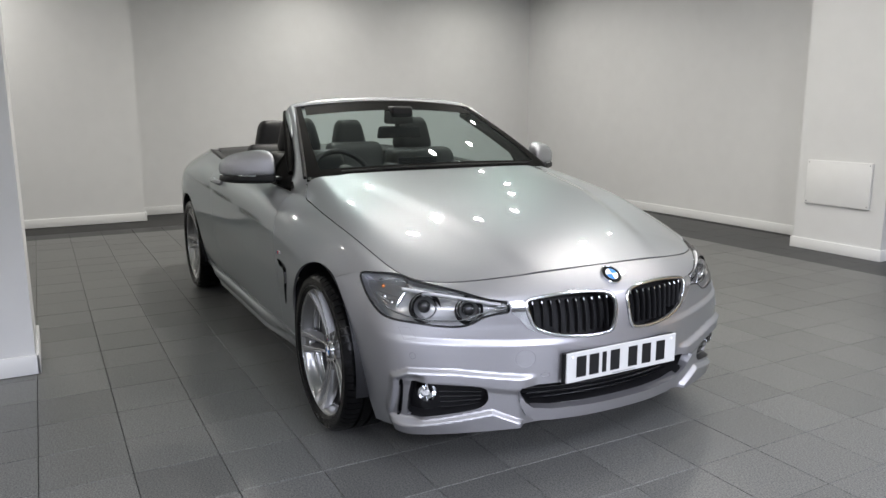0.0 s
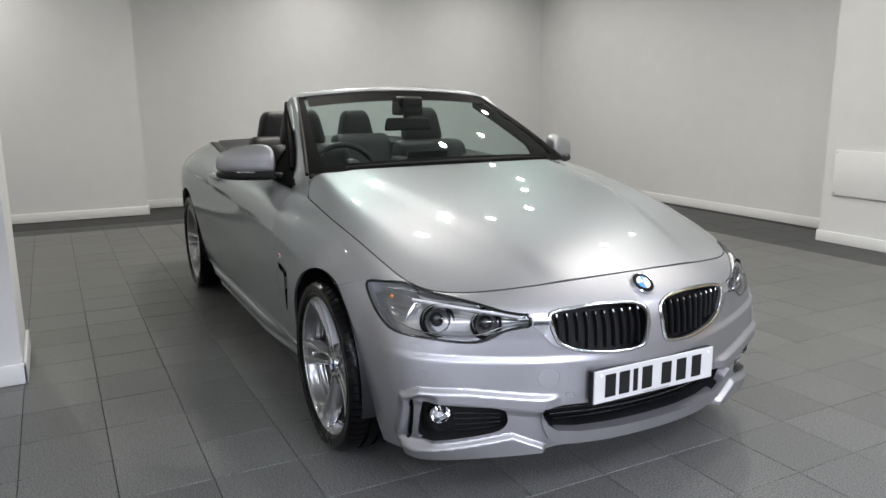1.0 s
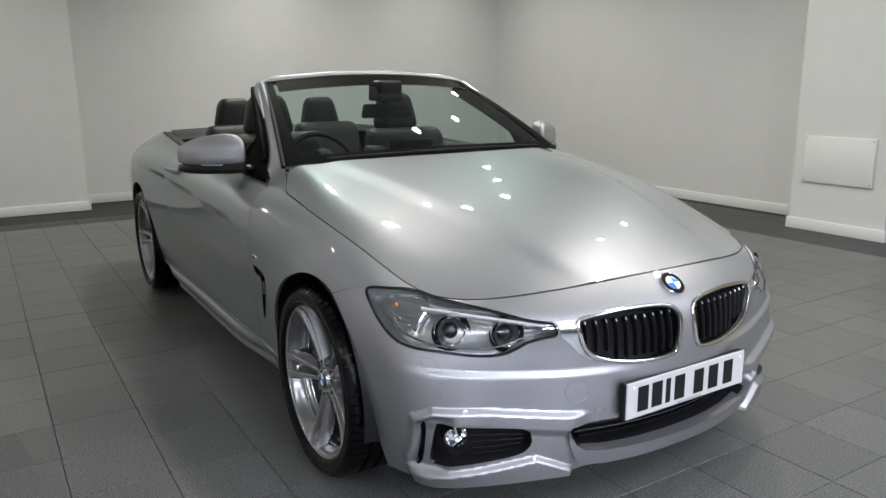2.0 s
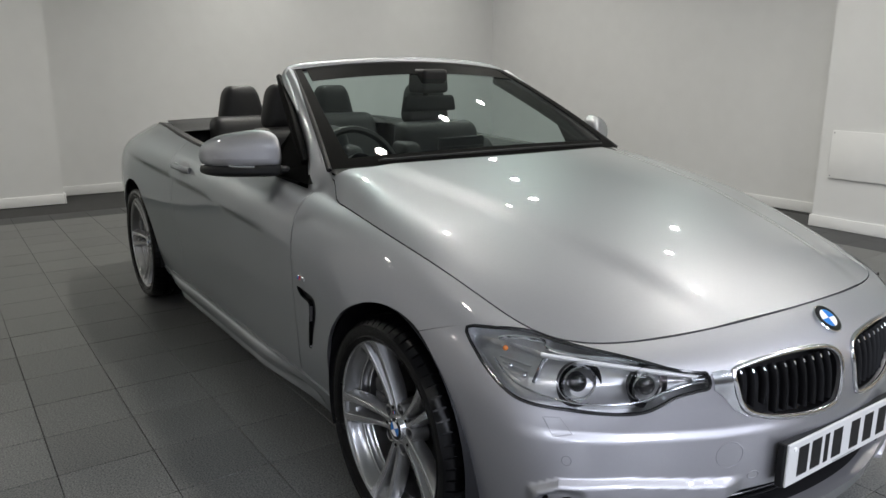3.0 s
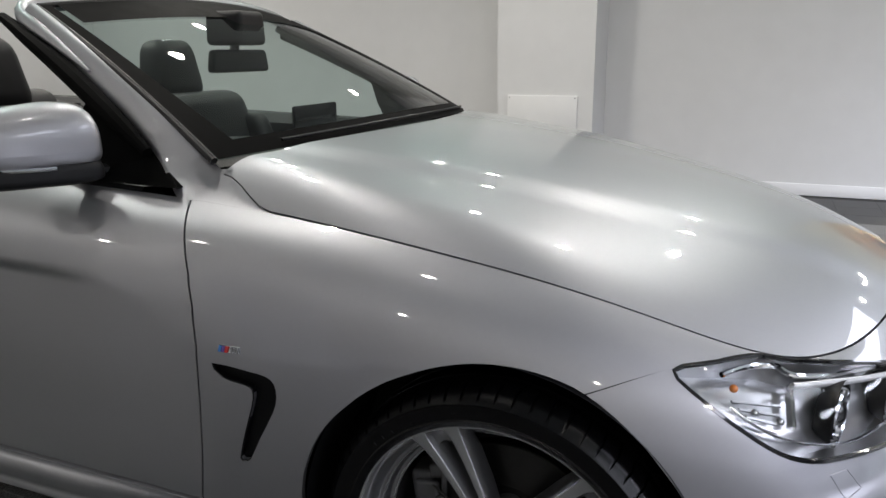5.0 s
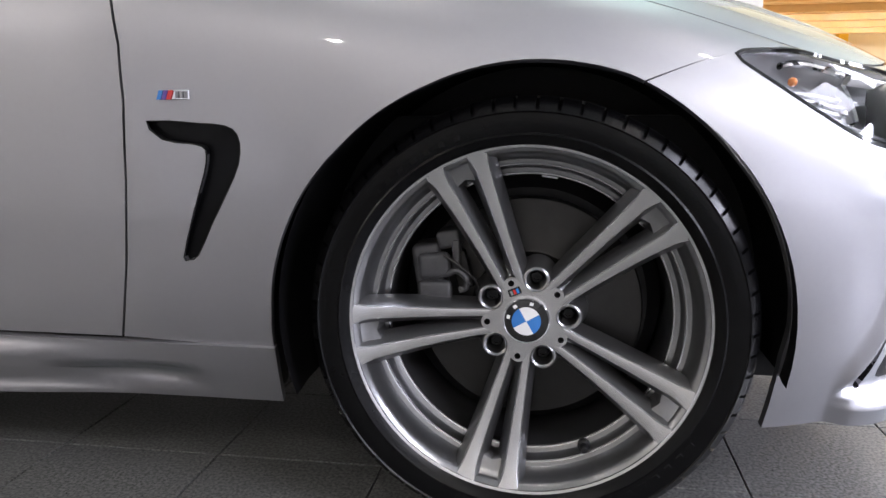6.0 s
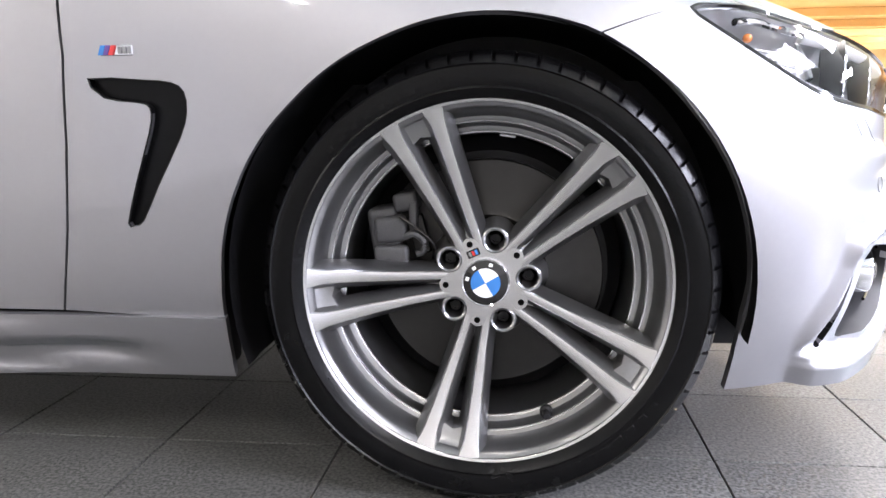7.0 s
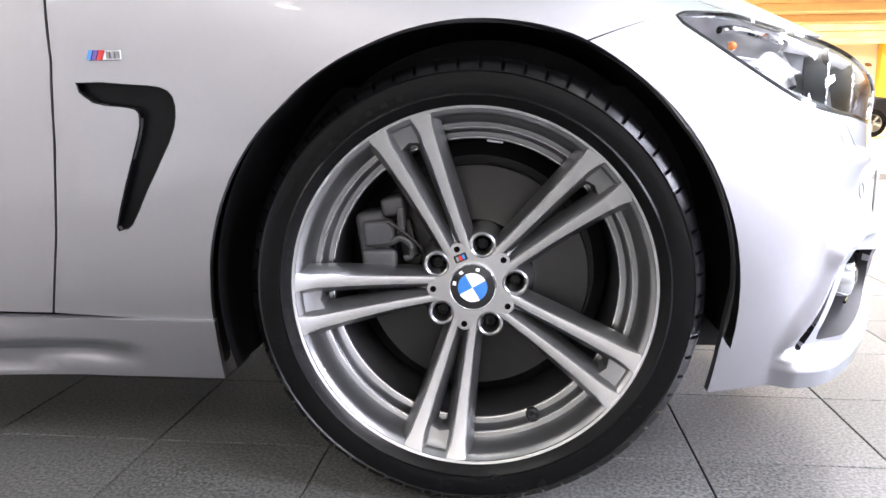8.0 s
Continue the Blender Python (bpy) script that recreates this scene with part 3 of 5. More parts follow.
skirt = sides([(-0.397, 0.2665)]) + [(side(-0.405, 0.2)[0], 0.0)] + [(u, 0) for u in np.linspace(9.4, 5.3, 12)] + [(side(-2.44, 0.2)[0], 0)] + sides([(-2.44, 0.2665), (-1.2, 0.2665)])

inlet = fronts([(0.396, 0.343), (0.402, 0.332), (0.384, 0.290), (0.350, 0.261), (0.28, 0.251), (0.15, 0.248)])
v_lo, v_hi = front(0.0, 0.243)[1], front(0.0, 0.341)[1]
INLET = inlet + [(NOSE, v_lo), (NOSE, v_hi)] + fronts([(0.15, 0.346), (0.30, 0.346)])
FOG = rounded(fronts([(0.748, 0.360), (0.735, 0.374), (0.63, 0.365), (0.53, 0.354), (0.506, 0.325), (0.508, 0.292), (0.54, 0.268), (0.62, 0.252), (0.70, 0.238), (0.746, 0.230), (0.753, 0.29)]), 3)
SLOT = rounded(fronts([(0.779, 0.365), (0.770, 0.372), (0.767, 0.30), (0.763, 0.228), (0.773, 0.228), (0.778, 0.30)]), 3)
KIDNEY = rounded(fronts([(0.374, 0.643), (0.370, 0.600), (0.352, 0.560), (0.315, 0.536), (0.25, 0.520), (0.155, 0.511), (0.066, 0.515), (0.040, 0.535), (0.028, 0.590), (0.030, 0.632), (0.06, 0.655), (0.13, 0.664), (0.23, 0.665), (0.335, 0.656)]), 4)
top_line = [(u, 5.995) for u in np.linspace(NOSE - 0.15, u_corner + 0.14, 26)]
bumper = (sides(arc(*ARCH_F, ARCH, 65.2, 0, 22) + [(ARCH_F[0] + ARCH - 0.001, 0.28), (ARCH_F[0] + ARCH - 0.004, 0.23), (ARCH_F[0] + ARCH - 0.007, 0.19)]) + [(u, 0) for u in np.linspace(side(ARCH_F[0] + ARCH - 0.008, 0.165)[0], NOSE, 24)]
          + [(NOSE, v_lo)] + inlet[::-1] + fronts([(0.30, 0.346), (0.15, 0.346)]) + [(NOSE, v_hi)] + [(NOSE, v) for v in np.linspace(v_hi + 0.2, 5.99, 20)]
          + top_line + [LAMP_TOP[0]])
VENT = rounded(sides([(x + 0.022, z - 0.008) for x, z in [(-0.582, 0.628), (-0.50, 0.625), (-0.458, 0.621), (-0.440, 0.608), (-0.438, 0.58), (-0.451, 0.545), (-0.494, 0.475), (-0.524, 0.424), (-0.540, 0.416), (-0.551, 0.420), (-0.527, 0.485), (-0.500, 0.55), (-0.493, 0.578), (-0.498, 0.590), (-0.52, 0.594), (-0.56, 0.600)]]), 2)

bump_outline = bumper[:-1] + LAMP_TOP[:1]
for sg in (-1, 1):
    panel("front_wing", wing, [VENT], sign=sg, skin=SIDE)
    dr = panel("door", door, sign=sg, skin=SIDE)
    panel("rear_quarter", quarter, sign=sg, skin=SIDE)
    panel("side_skirt", skirt, sign=sg, skin=SKIRT, lift=0.006)
    # the bumper is cut below the lamp, and its nose runs up beside the grille
    panel("front_bumper", bump_outline, [lamp_hole, KIDNEY, FOG, SLOT], sign=sg, skin=BUMPER, step=0.0062)
    lip = fronts([(0.408, 0.338), (0.401, 0.330), (0.384, 0.290), (0.350, 0.261), (0.28, 0.251), (0.15, 0.248)]) + [(NOSE, v_lo), (NOSE, 0.03)] + fronts([(0.15, 0.203), (0.28, 0.205), (0.345, 0.212), (0.376, 0.236), (0.400, 0.290)])
    panel("front_lip", lip, sign=sg, skin=BUMPER, lift=0.013, hem=0.035, step=0.010)
    part("air_slot", well(BUMPER, SLOT, 0.03, sg, step=0.012), BLACK, car, "narrow black air slot")
    well_vent = part("wing_vent", well(SIDE, VENT, 0.014, sg, step=0.012), VENTP, car, "black plastic air vent")
    part("trim", ring_on(SIDE, dense(VENT, 0.01, np.array((0.3, 0.13))), sg, 0.0018, -0.002), GLOSS, well_vent)

    # head lamp
    lamp_ = part("headlamp", well(BUMPER, lamp_hole, 0.055, sg, floor=False), HOUSING, car, "clear headlamp with twin rings and chrome bars")
    panel("lens", grow(lamp_hole, -0.002), sign=sg, skin=BUMPER, material=LENS, parent=lamp_, lift=-0.003, hem=0).visible_shadow = False
    panel("reflector_bowl", lamp_hole, sign=sg, skin=BUMPER, material=HOUSING, parent=lamp_, lift=-0.055, hem=0, step=0.015)
    part("lens_rim", ring_on(BUMPER, dense(grow(lamp_hole, -0.004), 0.012, np.array((0.3, 0.13))), sg, 0.0046, -0.003, 6), GLOSS, lamp_)
    for (ly, lz), rr in (((0.695, 0.636), 0.043), ((0.563, 0.618), 0.038)):
        u, v = front(ly, lz)
        c = BUMPER(u, v)[0] - 0.042 * outward(BUMPER, np.array([u]), np.array([v]))[0]
        m = Matrix.Translation(c * np.array((1, sg, 1))) @ Matrix.Rotation(radians(-90 + sg * 18), 4, "Z") @ Matrix.Diagonal((1, 1, 1, 1))
        for nm, prof, mt in (("reflector", [(rr + 0.014, 0.010), (rr + 0.008, -0.004), (rr, -0.022)], BLACK), ("lamp_ring", [(rr - 0.004, -0.006), (rr - 0.004, 0.010), (rr - 0.001, 0.013), (rr + 0.001, 0.010), (rr + 0.001, -0.006)], SATIN), ("bezel", [(rr - 0.004, 0.002), (rr - 0.012, -0.008), (0.023, -0.012)], HOUSING), ("projector", [(0.0235, -0.012), (0.0225, 0.004), (0.018, 0.012), (0.010, 0.017), (0, 0.0185)], GLOSS)):
            bm = lathe(prof, 36)
            bmesh.ops.transform(bm, matrix=m @ Matrix.Rotation(math.pi, 4, "X") @ Matrix.Diagonal((1, -1, 1, 1)), verts=bm.verts[:])
            bmesh.ops.recalc_face_normals(bm, faces=bm.faces[:])
            part(nm, bm, mt, lamp_)
    brow = fronts([(0.455, 0.644), (0.52, 0.657), (0.60, 0.671), (0.68, 0.683), (0.73, 0.688)])
    part("light_bar", ring_on(BUMPER, [tuple(p) for p in spline(brow, 5)], sg, 0.0085, -0.016, 8, 0.6, False), WHITE, lamp_)
    upper = fronts([(0.50, 0.664), (0.60, 0.686), (0.70, 0.700)]) + sides([(0.42, 0.709), (0.35, 0.705)])
    part("chrome_strip", ring_on(BUMPER, [tuple(p) for p in spline(upper, 5)], sg, 0.006, -0.018, 8, 0.8, False), CHROME, lamp_)
    foot = fronts([(0.455, 0.627), (0.52, 0.608), (0.58, 0.586), (0.65, 0.583), (0.73, 0.592)]) + sides([(0.44, 0.620), (0.37, 0.662)])
    part("light_bar", ring_on(BUMPER, [tuple(p) for p in spline(foot, 5)], sg, 0.0035, -0.024, 8, 0.7, False), SATIN, lamp_)
    for bx, bz in ((0.375, 0.690), (0.41, 0.655), (0.45, 0.640)):
        u, v = side(bx, bz)
        c = (BUMPER(u, v)[0] - 0.03 * outward(BUMPER, np.array([u]), np.array([v]))[0]) * np.array((1, sg, 1))
        bm = bmesh.new()
        bmesh.ops.create_icosphere(bm, subdivisions=2, radius=0.007, matrix=Matrix.Translation(c))
        part("bulb", bm, AMBER if bz > 0.68 else CHROME, lamp_)
    for k in range(4):
        pts = sides([(0.375 + 0.012 * k, 0.672 - 0.011 * k), (0.41 + 0.006 * k, 0.668 - 0.012 * k), (0.45, 0.662 - 0.013 * k)])
        part("reflector_step", ring_on(BUMPER, [tuple(p) for p in spline(pts, 3)], sg, 0.0045, -0.034, 6, 0.6, False), HOUSING, lamp_)
    divide = sides([(0.462, 0.690), (0.468, 0.660), (0.474, 0.625)])
    part("reflector_divider", ring_on(BUMPER, [tuple(p) for p in spline(divide, 4)], sg, 0.010, -0.036, 8, 0.5, False), SATIN, lamp_)
    for k in range(3):
        pts = fronts([(0.43 + 0.004 * k, 0.646 - 0.009 * k), (0.47, 0.646 - 0.010 * k)])
        part("lamp_fin", ring_on(BUMPER, [tuple(p) for p in spline(pts, 3)], sg, 0.003, -0.012, 6, 1, False), SATIN, lamp_)

    # kidney grille with upright slats
    grille = part("grille", well(BUMPER, KIDNEY, 0.07, sg, step=0.012), BLACK, car, "black grille with chrome surround and upright slats")
    part("surround", ring_on(BUMPER, dense(KIDNEY, 0.01, np.array((0.3, 0.13))), sg, 0.0052, 0.002, 10, 1.25), SATIN, grille)
    for k in range(10):
        y = 0.058 + 0.0325 * k
        pts = fronts([(y, 0.652 if y < 0.32 else 0.640), (y, 0.59), (y, 0.525 if y < 0.27 else 0.552)])
        part("slat", ring_on(BUMPER, [tuple(p) for p in spline(pts, 5)], sg, 0.013, -0.020, 8, 0.30, False), BLACK, grille)
        part("slat_tip", ring_on(BUMPER, [tuple(p) for p in spline(fronts([(y, 0.646), (y, 0.638)]), 2)], sg, 0.0022, -0.006, 6, 1, False), SATIN, grille)
    wedge = fronts([(0.426, 0.648), (0.400, 0.651), (0.383, 0.648), (0.379, 0.60), (0.361, 0.556), (0.338, 0.534), (0.378, 0.556), (0.405, 0.592), (0.428, 0.612)])
    panel("side_trim", wedge, sign=sg, skin=BUMPER, material=SATIN, parent=grille, lift=0.004, hem=0.006, step=0.01)

    # lower intake and fog lamp
    intake = part("lower_intake", well(BUMPER, INLET, 0.10, sg), BLACK, car, "black lower air intake")
    for k in range(4):
        pts = fronts([(0.375 - 0.012 * k, 0.330 - 0.021 * k), (0.2, 0.330 - 0.021 * k), (0.001, 0.330 - 0.021 * k)])
        part("bar", ring_on(BUMPER, [tuple(p) for p in spline(pts, 6)], sg, 0.004, -0.05, 6, 1, False), GLOSS, intake)
    fogw = part("fog_recess", well(BUMPER, FOG, 0.045, sg, taper=0.06), BLACK, car, "black fog lamp recess")
    for k in range(5):
        pts = fronts([(0.665 - 0.003 * k, 0.352 - 0.021 * k), (0.60, 0.348 - 0.019 * k), (0.525, 0.338 - 0.014 * k)])
        part("bar", ring_on(BUMPER, [tuple(p) for p in spline(pts, 4)], sg, 0.0028, -0.022, 6, 1, False), GLOSS, fogw)
    u, v = front(0.706, 0.320)
    c = (BUMPER(u, v)[0] - 0.027 * outward(BUMPER, np.array([u]), np.array([v]))[0]) * np.array((1, sg, 1))
    m = Matrix.Translation(c) @ Matrix.Rotation(radians(-90 - 12 * -sg), 4, "Z")
    for nm, prof, mt in (("fog_lamp", [(0.035, -0.03), (0.035, 0.002), (0.032, 0.007), (0.030, 0.003), (0.020, -0.014), (0.008, -0.016), (0.008, 0.002), (0, 0.003)], CHROME), ("fog_lens", [(0.030, 0.005), (0.024, 0.010), (0.012, 0.0155), (0, 0.0165)], LENS)):
        bm = lathe(prof, 32)
        bmesh.ops.transform(bm, matrix=m, verts=bm.verts[:])
        bmesh.ops.recalc_face_normals(bm, faces=bm.faces[:])
        part(nm, bm, mt, fogw)
    # parking sensors, washer flap and tow-eye cover: fine seams
    for (sy, sz), rr in (((0.743, 0.460), 0.011), ((0.312, 0.376), 0.011)):
        u0, v0 = front(sy, sz)
        loop = [(u0 + rr / 0.2 * math.cos(q), v0 + rr / 0.14 * math.sin(q)) for q in np.linspace(0, 2 * math.pi, 16, endpoint=False)]
        part("parking_sensor", ring_on(BUMPER, loop, sg, 0.0014, 0.0, 6), SEAM, car)
    flap = fronts([(0.776, 0.561), (0.748, 0.562), (0.730, 0.525), (0.764, 0.519)])
    part("washer_flap", ring_on(BUMPER, dense(flap, 0.01, np.array((0.3, 0.13))), sg, 0.0012, -0.0003, 5), SEAM, car)

u0, v0 = front(0.384, 0.441)
loop = [(u0 + 0.032 / 0.26 * math.cos(q), v0 + 0.032 / 0.13 * math.sin(q)) for q in np.linspace(0, 2 * math.pi, 28, endpoint=False)]
part("tow_eye_cover", ring_on(BUMPER, loop, -1, 0.0012, -0.0003, 5), SEAM, car)

# bonnet
edge = [FLANK(u, TOP)[0] for u in np.linspace(u_df + 0.006, NOSE, 90)]


def inset(x):
    """How far the bonnet's shut line lies inside the wing's top edge, towards the screen."""
    return 0.046 * float(smooth((-0.50 - x) / 0.15))


lid = [(p[0] - 0.0012, -max(p[1] - inset(p[0]) - 1.3 * GAP, 0)) for p in edge]
lid = lid + [(x, -y) for x, y in lid[-2::-1]]


def cowl_x(y):
    return -0.475 - 0.175 * np.abs(y / 0.722) ** 2.0


cowl = [(float(cowl_x(y)), y) for y in np.linspace(0.700, -0.700, 25)]
bm, normals = sheet(BONNET, lid + cowl, step=0.02, scale=(1, 1), sign=1)
part("bonnet", bm, PAINT, car, normals=normals)
rear = [p for p in edge if p[0] < -0.49]
for sg in (-1, 1):
    ribbon = [(p[0], sg * p[1]) for p in rear] + [(p[0], sg * (p[1] - inset(p[0]) - 0.0002)) for p in rear[::-1]]
    bm, normals = sheet(BONNET, ribbon, step=0.02, scale=(1, 1), sign=1, hem=0)
    bm.verts.ensure_lookup_table()
    crest = outward(SIDE, np.linspace(u_df + 0.006, NOSE, 90)[:len(rear)], np.full(len(rear), TOP)) * (1, sg, 1)
    for i, v in enumerate(bm.verts):
        k = int(np.argmin([abs(p[0] - v.co.x) for p in rear]))
        w = min(1.0, max(0.0, (abs(v.co.y) - rear[k][1] + inset(v.co.x)) / max(inset(v.co.x), 0.002)))
        n = Vector(normals[i]).lerp(Vector(crest[k]), w)
        normals[i] = tuple(n.normalized())
    part("wing_crest", tube([(p[0], sg * (p[1] - 0.001), p[2] - 0.0042) for p in rear], 0.0048, 8), PAINT, car)
    part("wing_shoulder", bm, PAINT, car, normals=normals)
part("under_bonnet", box(-0.5, 0.55, -0.6, 0.6, 0.3, 0.62), BLACK, car)


# ---- wheels ----
def transform(bm, m):
    bmesh.ops.transform(bm, matrix=m, verts=bm.verts[:])
    return bm


SPOKE_R = [0.046, 0.075, 0.115, 0.155, 0.195, 0.225, 0.245, 0.2602]


def spoke_mesh(q):
    """One arm of a double spoke: machined face and inner bevel, grey flanks. Radius along x, across z, outwards y."""
    mid = np.interp(SPOKE_R, [0.046, 0.075, 0.13, 0.19, 0.225, 0.2602], [0.0125, 0.0150, 0.0200, 0.0265, 0.0305, 0.0345])
    wide = np.interp(SPOKE_R, [0.046, 0.10, 0.16, 0.21, 0.245, 0.2602], [0.0125, 0.0145, 0.0185, 0.0230, 0.0290, 0.036])
    face = np.interp(SPOKE_R, [0.046, 0.075, 0.13, 0.19, 0.225, 0.245, 0.2602], [0.067, 0.0685, 0.074, 0.085, 0.0945, 0.1020, 0.1082])
    deep = np.interp(SPOKE_R, [0.046, 0.12, 0.2, 0.258], [0.034, 0.040, 0.036, 0.016])
    line = spline(list(zip(SPOKE_R, mid, wide, face, deep)), 4)
    bm = bmesh.new()
    rows = []
    for r, m, w, y, d in line:
        h = w / 2
        fade = min(1.0, max(0.0, (0.262 - r) / 0.03))
        g = h * (1 - 0.30 * fade)
        prof = [(-h - 0.011, y - d), (-h - 0.0075 * fade, y - 0.016 * fade - 0.001), (-g - 0.0016, y - 0.0020), (-g, y), (0, y + 0.0008), (g, y), (g + 0.0016, y - 0.0018), (h + 0.0065 * fade, y - 0.013 * fade - 0.001), (h + 0.009, y - d)]
        rows.append([bm.verts.new((r, b, q * (m + a))) for a, b in prof])
    for a, b in zip(rows, rows[1:]):
        for i in range(8):
            f = bm.faces.new((a[i], a[i + 1], b[i + 1], b[i]))
            f.material_index = 0 if 2 <= i <= 5 else 1
        f = bm.faces.new((a[8], a[0], b[0], b[8]))
        f.material_index = 1
    bmesh.ops.recalc_face_normals(bm, faces=bm.faces[:])
    return bm


def hub_mesh():
    """The star-shaped hub plate with five bolt holes; black discs stand in for the small drain holes."""
    from mathutils.geometry import delaunay_2d_cdt
    outer = [((0.0555 + 0.0125 * math.cos(5 * a)) * math.cos(a), (0.0555 + 0.0125 * math.cos(5 * a)) * math.sin(a)) for a in np.linspace(0, 2 * math.pi, 100, endpoint=False)]
    holes = []
    for k in range(5):
        b = radians(36 + 72 * k)
        holes.append([(0.0615 * math.cos(b) + 0.0185 * math.cos(q), 0.0615 * math.sin(b) + 0.0185 * math.sin(q)) for q in np.linspace(0, 2 * math.pi, 20, endpoint=False)])
    return outer, holes


def flat_plate(outer, holes, y, depth, step=0.012):
    loops = [dense(p, step, np.array((1, 1))) for p in (outer, *holes)]
    pts, edges = [], []
    for lp in loops:
        k = len(pts)
        pts += [Vector(p) for p in lp]
        edges += [(k + i, k + (i + 1) % len(lp)) for i in range(len(lp))]
    from mathutils.geometry import delaunay_2d_cdt
    vo, eo, fo, *_ = delaunay_2d_cdt(pts, edges, [], 0, 1e-7, True)
    co = np.array([tuple(p) for p in vo])
    bm = bmesh.new()
    vs = [bm.verts.new((p[0], y, p[1])) for p in co]
    for f in fo:
        mid = co[list(f)].mean(0)[None]
        if inside(loops[0], mid)[0] and not any(inside(lp, mid)[0] for lp in loops[1:]):
            bm.faces.new([vs[i] for i in f])
    for v in [v for v in bm.verts if not v.link_faces]:
        bm.verts.remove(v)
    rim = [e for e in bm.edges if len(e.link_faces) == 1]
    res = bmesh.ops.extrude_edge_only(bm, edges=rim)
    for v in [g for g in res["geom"] if isinstance(g, bmesh.types.BMVert)]:
        v.co.y -= depth
    for f in bm.faces:
        f.material_index = 0 if all(abs(v.co.y - y) < 1e-5 for v in f.verts) else 1
    bmesh.ops.recalc_face_normals(bm, faces=bm.faces[:])
    return bm


def tyre_mesh():
    """A low tyre with shoulder grooves cut into the tread and raised rings on the wall."""
    prof = [(0.252, 0.100), (0.262, 0.112), (0.270, 0.117), (0.273, 0.1195), (0.276, 0.1175), (0.290, 0.1205), (0.303, 0.119), (0.305, 0.121), (0.308, 0.1175), (0.314, 0.112), (0.3195, 0.104), (0.324, 0.094), (0.3258, 0.080), (0.3262, 0.060),
            (0.3262, 0.055), (0.319, 0.054), (0.319, 0.044), (0.3265, 0.043), (0.3265, 0.006), (0.319, 0.005), (0.319, -0.005), (0.3265, -0.006), (0.3265, -0.06), (0.324, -0.094), (0.31, -0.114), (0.27, -0.117), (0.252, -0.1)]
    bm = bmesh.new()
    rings = []
    for k in range(66):
        for s, cut in ((0.0, 0), (0.02, 1), (0.15, 1), (0.17, 0), (0.45, 0), (0.72, 0)):
            a = 2 * math.pi * (k + s) / 66
            ring = []
            for i, (r, h) in enumerate(prof):
                if cut and 9 <= i <= 14:
                    r -= 0.002 if i < 12 else 0.006
                    h -= 0.007 if i < 12 else 0.0
                ring.append(bm.verts.new((r * math.cos(a), h, r * math.sin(a))))
            rings.append(ring)
    for a, b in zip(rings, rings[1:] + rings[:1]):
        for i in range(len(prof) - 1):
            bm.faces.new((a[i], a[i + 1], b[i + 1], b[i]))
    bmesh.ops.recalc_face_normals(bm, faces=bm.faces[:])
    return bm


